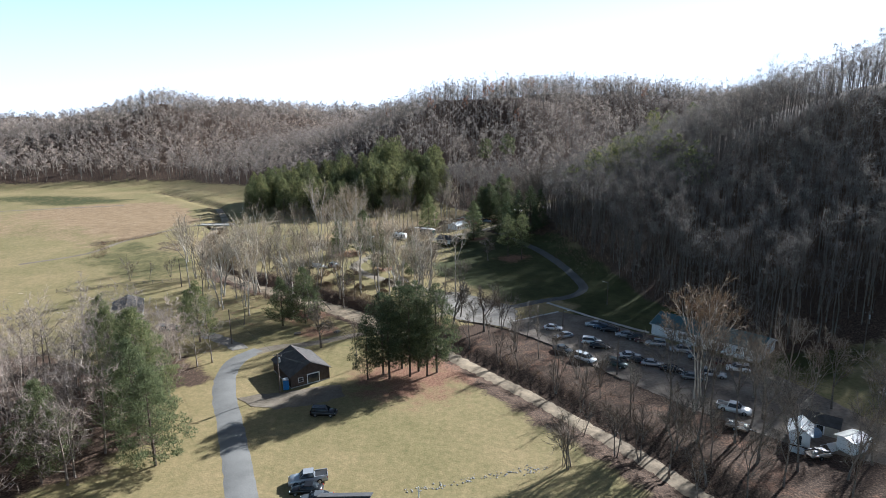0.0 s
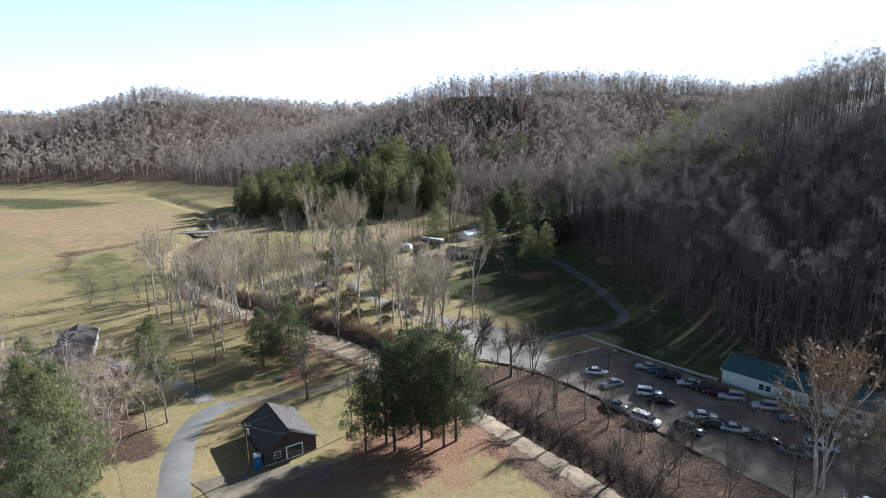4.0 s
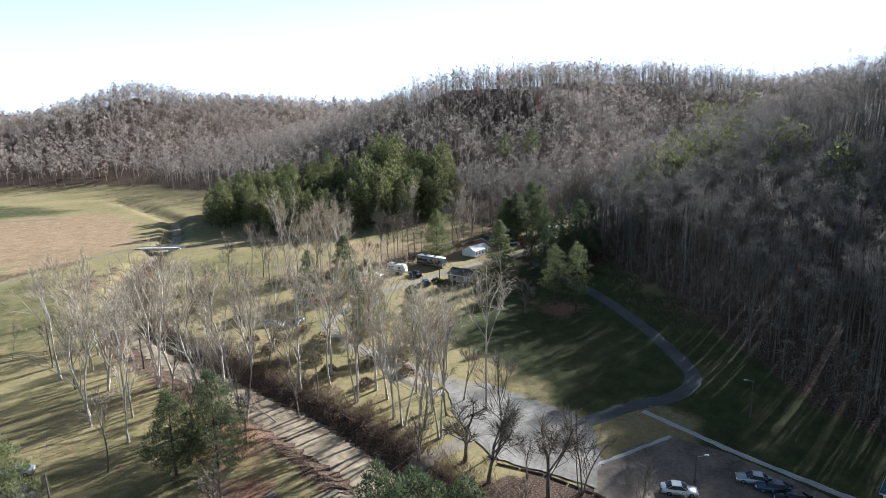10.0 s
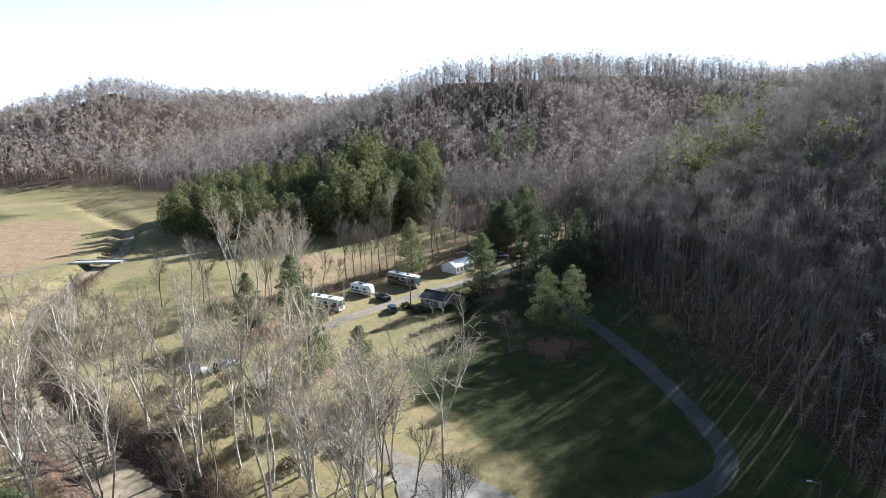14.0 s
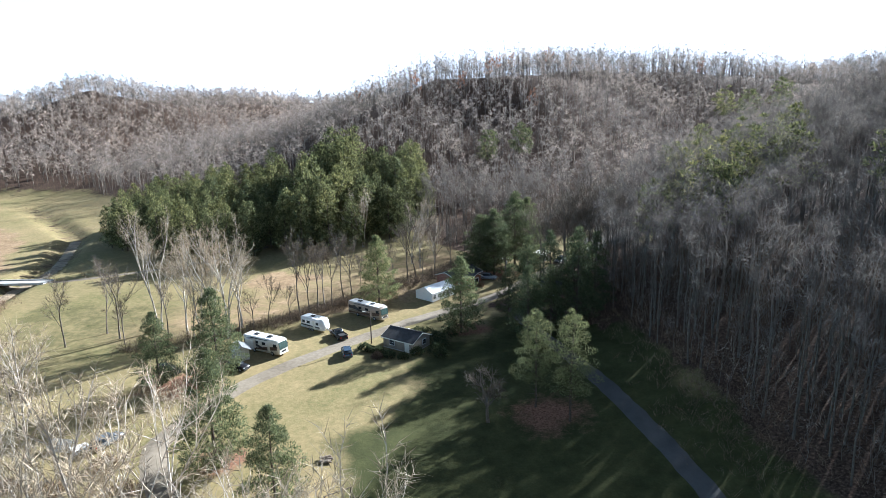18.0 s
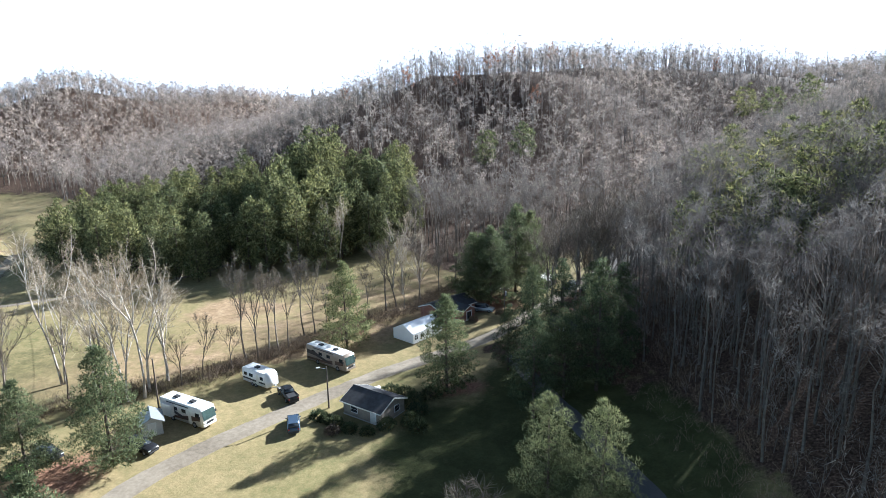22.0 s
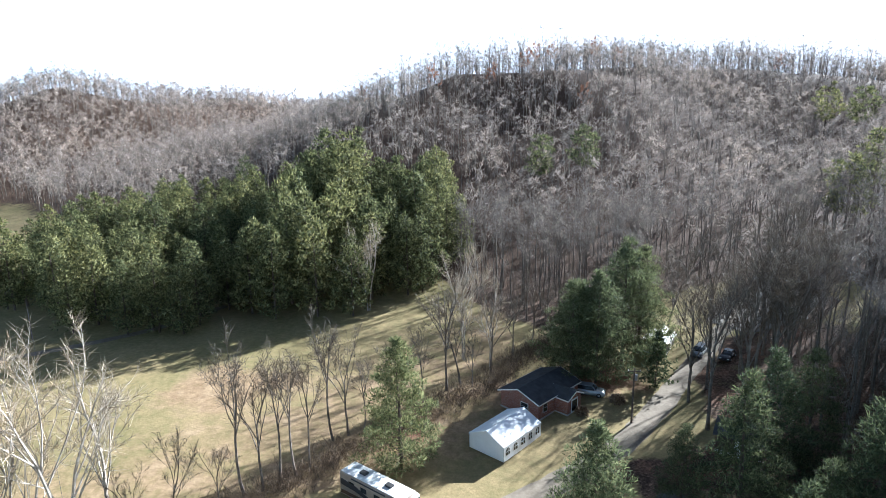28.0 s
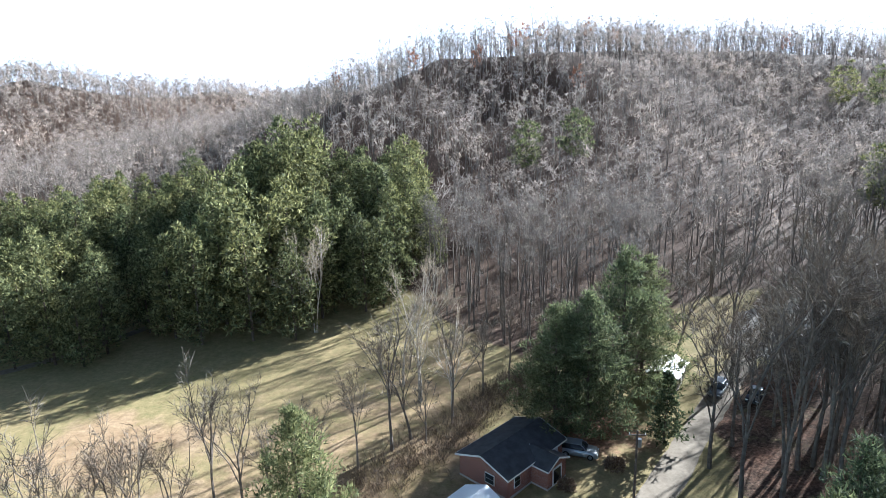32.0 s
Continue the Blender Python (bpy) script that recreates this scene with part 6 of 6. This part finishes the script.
def timber_edge(line, label):
    c = thing("timber_edging", Matrix(), label, "edging")
    for (ax, ay), (bx, by) in zip(line, line[1:]):
        n = max(1, int(math.hypot(bx - ax, by - ay) / 2.6))
        for k in range(n):
            p, q = [Vector((ax + (bx - ax) * u, ay + (by - ay) * u, 0)) for u in (k / n + 0.01, (k + 0.96) / n)]
            p.z, q.z = ground_z(p.x, p.y) + 0.12, ground_z(q.x, q.y) + 0.12
            part("timber", rod(p, q, 0.13, sides=6), M_POLE, c)


timber_edge([(-2.3, 146.5), (4.5, 144), (10.8, 140), (16.5, 134.5), (21.3, 128.9), (27, 120), (33, 111)], "dark timbers edging the gravel lot")


def flat_area(name, outline, mat, label, category, lift, seed=1):
    """A surfaced yard with an uneven border, laid over the ground."""
    from mathutils import geometry
    r = random.Random(seed)
    border = []
    for (ax, ay), (bx, by) in zip(outline, outline[1:] + outline[:1]):
        n = max(1, int(math.hypot(bx - ax, by - ay) / 1.2))
        border += [Vector((ax + (bx - ax) * k / n + r.gauss(0, 0.16), ay + (by - ay) * k / n + r.gauss(0, 0.16))) for k in range(n)]
    nb = len(border)
    xs, ys = [p.x for p in border], [p.y for p in border]
    inner = [Vector((x, y)) for x in np.arange(min(xs), max(xs), 3.0) for y in np.arange(min(ys), max(ys), 3.0) if inside(outline, np.array(x), np.array(y))]
    v, _, f, *_ = geometry.delaunay_2d_cdt(border + inner, [(k, (k + 1) % nb) for k in range(nb)], [], 1, 1e-4)
    ob = mesh_object(name, [(p.x, p.y, ground_z(p.x, p.y) + lift) for p in v], f, mat)
    ob.data.polygons.foreach_set("use_smooth", np.ones(len(ob.data.polygons), bool))
    return tagged(ob, label, category, kind="structure")


flat_area("gravel_lot", [(12, 146), (11, 140.6), (16.7, 135), (21.6, 129.3), (27.3, 120.4), (33.4, 111.4), (44, 98), (54, 88), (66, 82), (74, 92), (68, 108), (64, 117), (46, 135), (41, 141.5), (33.5, 149.8), (26, 155), (18, 152)], M_LOT, "dark brown gravel parking lot", "parking lot", 0.07, 2)
flat_area("gravel_yard", [(-12, 172), (-9, 160), (-3, 148), (4, 145.2), (11, 141.5), (13, 147), (14, 155), (12, 161), (4, 167), (-4, 173)], M_GRAVEL, "pale gravel yard beside the creek crossing", "yard", 0.13, 3)
flat_area("barn_yard", [(-44, 100), (-40, 97), (-35, 96), (-28, 98), (-23, 102), (-25, 106.8), (-30, 105.5), (-35, 103), (-40, 102)], M_DIRT, "gravel apron before the barn", "yard", 0.06, 4)
flat_area("drive", [(-55, 124), (-60, 128), (-70, 134), (-84, 140), (-84, 143.5), (-70, 138.5), (-60, 132.5), (-52, 126)], M_GRAVEL, "pale gravel drive", "drive", 0.07, 5)
strip("walkway", [(23.2, 163.2), (33.6, 151.2), (41.6, 143.1), (46, 139)], 1.3, M_CONCRETE, "pale concrete walkway behind the lot", "path", 0.1)
strip("walkway", [(12.4, 146.9), (19, 151), (25.3, 155.1)], 0.9, M_CONCRETE, "narrow pale walkway beside the lot", "path", 0.14)
strip("lane", [(-30, 187), (-22, 176), (-12, 168)], 2.6, M_CAMPROAD, "narrow gravel campground lane", "lane", 0.14)


def bridge():
    c = thing("bridge", stand(-132.5, 283, 4, 0), "low concrete bridge over the creek", "bridge")
    z = 1.9
    part("deck", box(0, 0, z - 0.1, 18, 4.4, 0.4, 0.05), M_CONCRETE, c)
    for s in (-1, 1):
        part("kerb", box(0, s * 2.1, z + 0.25, 18, 0.25, 0.35, 0.04), M_CONCRETE, c)
        part("abutment", box(s * 7.6, 0, 0.4, 1.6, 4.6, 3.0, 0.05), M_CONCRETE, c)


bridge()

# ---------- small things ----------
M_TARP = painted("white_tarp", (0.75, 0.75, 0.74), 0.12, 0.5)
M_GREENTENT = painted("green_tent_fabric", (0.25, 0.4, 0.1), 0.2, 0.6)


def tarp_shelter(x, y, turn, w, d, h, mat, label):
    c = thing("tarp_shelter", stand(x, y, turn), label, "tarp shelter")
    bm = bmesh.new()
    r = random.Random(int(x * 10))
    n = 6
    grid = [[bm.verts.new((w * (i / n - 0.5), d * (j / n - 0.5), h * (1 - 1.5 * abs(j / n - 0.5) - 0.25 * (i / n)) + r.uniform(-0.07, 0.07))) for j in range(n + 1)] for i in range(n + 1)]
    for i in range(n):
        for j in range(n):
            bm.faces.new((grid[i][j], grid[i + 1][j], grid[i + 1][j + 1], grid[i][j + 1]))
    bmesh.ops.solidify(bm, geom=bm.faces[:], thickness=0.02)
    part("tarp", bm, mat, c)
    for s in (-1, 1):
        part("pole", rod((s * w * 0.48, 0, 0), (s * w * 0.48, 0, h * (0.98 if s < 0 else 0.75)), 0.03, sides=6), M_STEEL, c)


tarp_shelter(-57.2, 201.8, 10, 3.2, 2.6, 1.9, M_TARP, "white tarp pitched over a camp table")
tarp_shelter(-54.2, 201.2, 60, 2.4, 2.2, 1.3, M_TARP, "low white tarp beside a parked SUV")


def dome_tent(x, y, s, mat, label):
    c = thing("dome_tent", stand(x, y, 20), label, "tent")
    bm = bmesh.new()
    bmesh.ops.create_uvsphere(bm, u_segments=12, v_segments=8, radius=1)
    bmesh.ops.delete(bm, geom=[v for v in bm.verts if v.co.z < -0.05], context="VERTS")
    bmesh.ops.scale(bm, vec=(1.5 * s, 1.2 * s, 1.15 * s), verts=bm.verts)
    part("fly", bm, mat, c)
    part("door_flap", box(1.2 * s, 0, 0.4 * s, 0.08, 0.8 * s, 0.75 * s, 0.03, pose(0, 0, 0, 0, -25)), M_TRIM, c)


dome_tent(-55.7, 222.7, 1.1, M_GREENTENT, "yellow-green dome tent under a pine")
dome_tent(59.8, 91, 1.2, painted("blue_tent_fabric", (0.3, 0.38, 0.5), 0.2, 0.6), "pale blue dome tent in a crowded yard")


def propane_tank():
    c = thing("propane_tank", stand(-12, 247.2, 50), "white propane tank behind the small house", "tank")
    part("tank", rod((-0.9, 0, 0.75), (0.9, 0, 0.75), 0.42, sides=16), M_WHITE, c)
    for s in (-1, 1):
        part("end_cap", rod((s * 0.9, 0, 0.75), (s * 1.15, 0, 0.75), 0.42, 0.15, 16), M_WHITE, c)
        part("saddle", box(s * 0.6, 0, 0.2, 0.15, 0.7, 0.42), M_CONCRETE, c)
    part("valve_cover", box(0, 0, 1.2, 0.3, 0.25, 0.15, 0.04), M_WHITE, c)


propane_tank()


def shrub(x, y, s, label, mats):
    r, pile, wood = random.Random(int(x * 7 + y)), Pile(), Pile()
    for k in range(5):
        a = k * 1.26
        wood.tube([Vector((0, 0, -0.1)), Vector((math.cos(a) * 0.6 * s, math.sin(a) * 0.6 * s, 1.0 * s))], [0.05, 0.0], 4)
    for _ in range(260):
        v = Vector((r.gauss(0, 1), r.gauss(0, 1), abs(r.gauss(0, 1)))).normalized() * r.uniform(0.6, 1.05) * s
        p = Vector((v.x * 1.2, v.y * 1.2, v.z * 1.1 + 0.15))
        for _ in range(4):
            w = rand_dir(r, v.normalized(), 0.9)
            pile.blade(p, w, rand_dir(r, w, 3).cross(w).normalized(), 0.4 * r.uniform(0.6, 1.3), 0.14)
    c = thing("shrub", stand(x, y), label, "shrub", "shrubs round the small house")
    for name, pl, mt in (("stems", wood, M_PINEBARK), ("foliage", pile, mats)):
        o = new(name, pl.mesh(name, mt))
        o.parent = c


for x, y, s in [(-9.4, 247.0, 1.5), (-6.9, 245.6, 1.8), (-5.0, 243.5, 1.7), (-4.0, 240.5, 1.6), (-19.4, 238.6, 1.1), (-4.6, 238.0, 1.4), (-8.2, 236.4, 1.2), (-16.2, 236.8, 1.1), (-2.5, 246.5, 1.5), (-13.6, 235.2, 1.0), (-3.4, 236, 1.3), (-10.8, 234.6, 0.9), (-18, 238.0, 0.8)]:
    shrub(x, y, s, "dense dark evergreen shrub beside the small house", M_NEEDLE)
for x, y, s in [(-51.5, 191.4, 1.7), (-41.7, 191.7, 1.9), (-48, 197.6, 1.5), (-27.4, 180.1, 1.8), (-22, 181.8, 1.5), (-47, 178.5, 1.3), (-40, 181, 1.5), (-36, 177, 1.2), (-27, 171, 1.3), (-20, 176.5, 1.4), (-52, 186, 1.2), (-58, 192, 1.3)]:
    shrub(x, y, s, "dark twiggy shrub in the campground", M_BRUSH)
for x, y, s in [(-16, 234.6, 0.9), (9.5, 283.5, 1.0), (3.6, 279.8, 0.8)]:
    shrub(x, y, s, "twiggy brown shrub beside a house wall", M_BRUSH)


def swing_set():
    c = thing("swing_set", stand(-12.5, 191, 35), "dark wooden play frame with swings on the lawn", "swing set")
    for s in (-1, 1):
        for k in (-1, 1):
            part("leg", rod((s * 1.9, k * 0.9, 0), (s * 1.7, 0, 2.3), 0.06, sides=6), M_POLE, c)
    part("beam", rod((-1.9, 0, 2.3), (1.9, 0, 2.3), 0.07, sides=6), M_POLE, c)
    for px in (-0.9, 0.6):
        seat = part("seat", box(px, 0, 0.55, 0.5, 0.2, 0.04, 0.01), M_TRIM, c)
        for k in (-0.22, 0.22):
            part("chain", rod((px + k, 0, 0.56), (px + k, 0, 2.3), 0.015, sides=5), M_STEEL, seat)
    part("tower", box(-3.0, 0, 1.0, 1.5, 1.5, 0.12), M_POLE, c)
    for a in (-3.7, -2.3):
        for b2 in (-0.7, 0.7):
            part("tower_post", box(a, b2, 1.1, 0.1, 0.1, 2.2), M_POLE, c)


swing_set()


def stones(name, line, count, label, seed, size=(0.15, 0.4), spread=0.7):
    """A row of loose stones, too many to count."""
    r = random.Random(seed)
    bm = bmesh.new()
    pts = [Vector((*p, 0)) for p in line]
    for _ in range(count):
        k = r.randrange(len(pts) - 1)
        p = pts[k].lerp(pts[k + 1], r.random()) + Vector((r.gauss(0, spread), r.gauss(0, spread), 0))
        s = r.uniform(*size)
        made = bmesh.ops.create_icosphere(bm, subdivisions=1, radius=s)["verts"]
        for v in made:
            v.co *= r.uniform(0.75, 1.2)
            v.co.z *= 0.6
        bmesh.ops.translate(bm, vec=(p.x, p.y, ground_z(p.x, p.y) + 0.02), verts=made)
    me = bpy.data.meshes.new(name)
    bm.to_mesh(me)
    bm.free()
    me.materials.append(M_STONE)
    return tagged(new(name, me), label, "stones", kind="stuff")


stones("drain_stones", [(-6.9, 72.1), (-1, 74.3), (8, 77.6), (14, 79)], 130, "grey stones along a shallow drain", 1, (0.06, 0.2), 0.45)


def post():
    c = thing("marker_post", stand(-4.8, 71), "white marker post in the grass", "post")
    part("post", rod((0, 0, -0.2), (0, 0, 1.6), 0.09), M_WHITE, c)
    part("cap", rod((0, 0, 1.6), (0, 0, 1.75), 0.12, 0.05), M_OFFWHITE, c)


post()


def log_pile(x, y, turn, n, label):
    c = thing("log_pile", stand(x, y, turn), label, "logs")
    r = random.Random(int(x))
    for k in range(n):
        a, z = r.uniform(-0.9, 0.9), r.uniform(0.12, 0.4)
        part("log", rod((r.uniform(-1, -0.5), a, z), (r.uniform(0.5, 1), a + r.uniform(-0.4, 0.4), z), r.uniform(0.1, 0.18), sides=8), M_WOOD, c)


log_pile(-43, 135.5, 20, 7, "pale cut logs lying on pine needles")
log_pile(-33, 137, 70, 5, "short cut logs on leaf litter")
log_pile(-16.8, 200.5, 10, 6, "brush pile of cut limbs on the lawn")


def yard_clutter(x, y, turn, label):
    """A flat utility trailer heaped with boxes and boards."""
    c = thing("utility_trailer", stand(x, y, turn), label, "trailer")
    part("bed", box(0, 0, 0.6, 3.6, 1.9, 0.12, 0.02), M_WOOD, c)
    for s in (-1, 1):
        wheel = part("wheel", rod((-0.3, s * 0.95, 0.35), (-0.3, s * 1.15, 0.35), 0.35, sides=14), M_TYRE, c)
        part("rim", rod((-0.3, s * 1.0, 0.35), (-0.3, s * 1.17, 0.35), 0.18, sides=10), M_RIM, wheel)
        part("side_rail", box(0, s * 0.93, 0.95, 3.6, 0.05, 0.08), M_STEEL, c)
    part("tongue", rod((1.8, 0, 0.55), (3.0, 0, 0.5), 0.05), M_STEEL, c)
    r = random.Random(int(x * 3))
    for k in range(8):
        part("crate", box(r.uniform(-1.3, 1.3), r.uniform(-0.6, 0.6), 0.85 + 0.25 * (k % 2), r.uniform(0.3, 0.8), r.uniform(0.3, 0.6), r.uniform(0.25, 0.5), 0.02, pose(0, 0, 0, 0, 0, r.uniform(-8, 8))), (M_WOOD, M_TRIM, M_OFFWHITE, M_STEEL)[k % 4], c)


yard_clutter(48.2, 92.3, -35, "flat trailer heaped with crates and boards")
yard_clutter(57, 84, 15, "flat trailer with clutter in the yard")
yard_clutter(66, 88, 100, "small trailer loaded with white goods")
tarp_shelter(60.3, 86.5, 30, 2.6, 2.0, 1.2, M_TARP, "white sheet over stacked things in the yard")
tarp_shelter(54.5, 85.5, -20, 2.2, 1.6, 1.0, M_TARP, "pale tarp over stacked things in the yard")

flat_area("upper_yard", [(38, 306), (34, 316), (40, 328), (52, 328), (56, 316), (48, 306)], M_GRAVEL, "pale sunlit gravel yard beyond the trees", "yard", 0.1, 8)
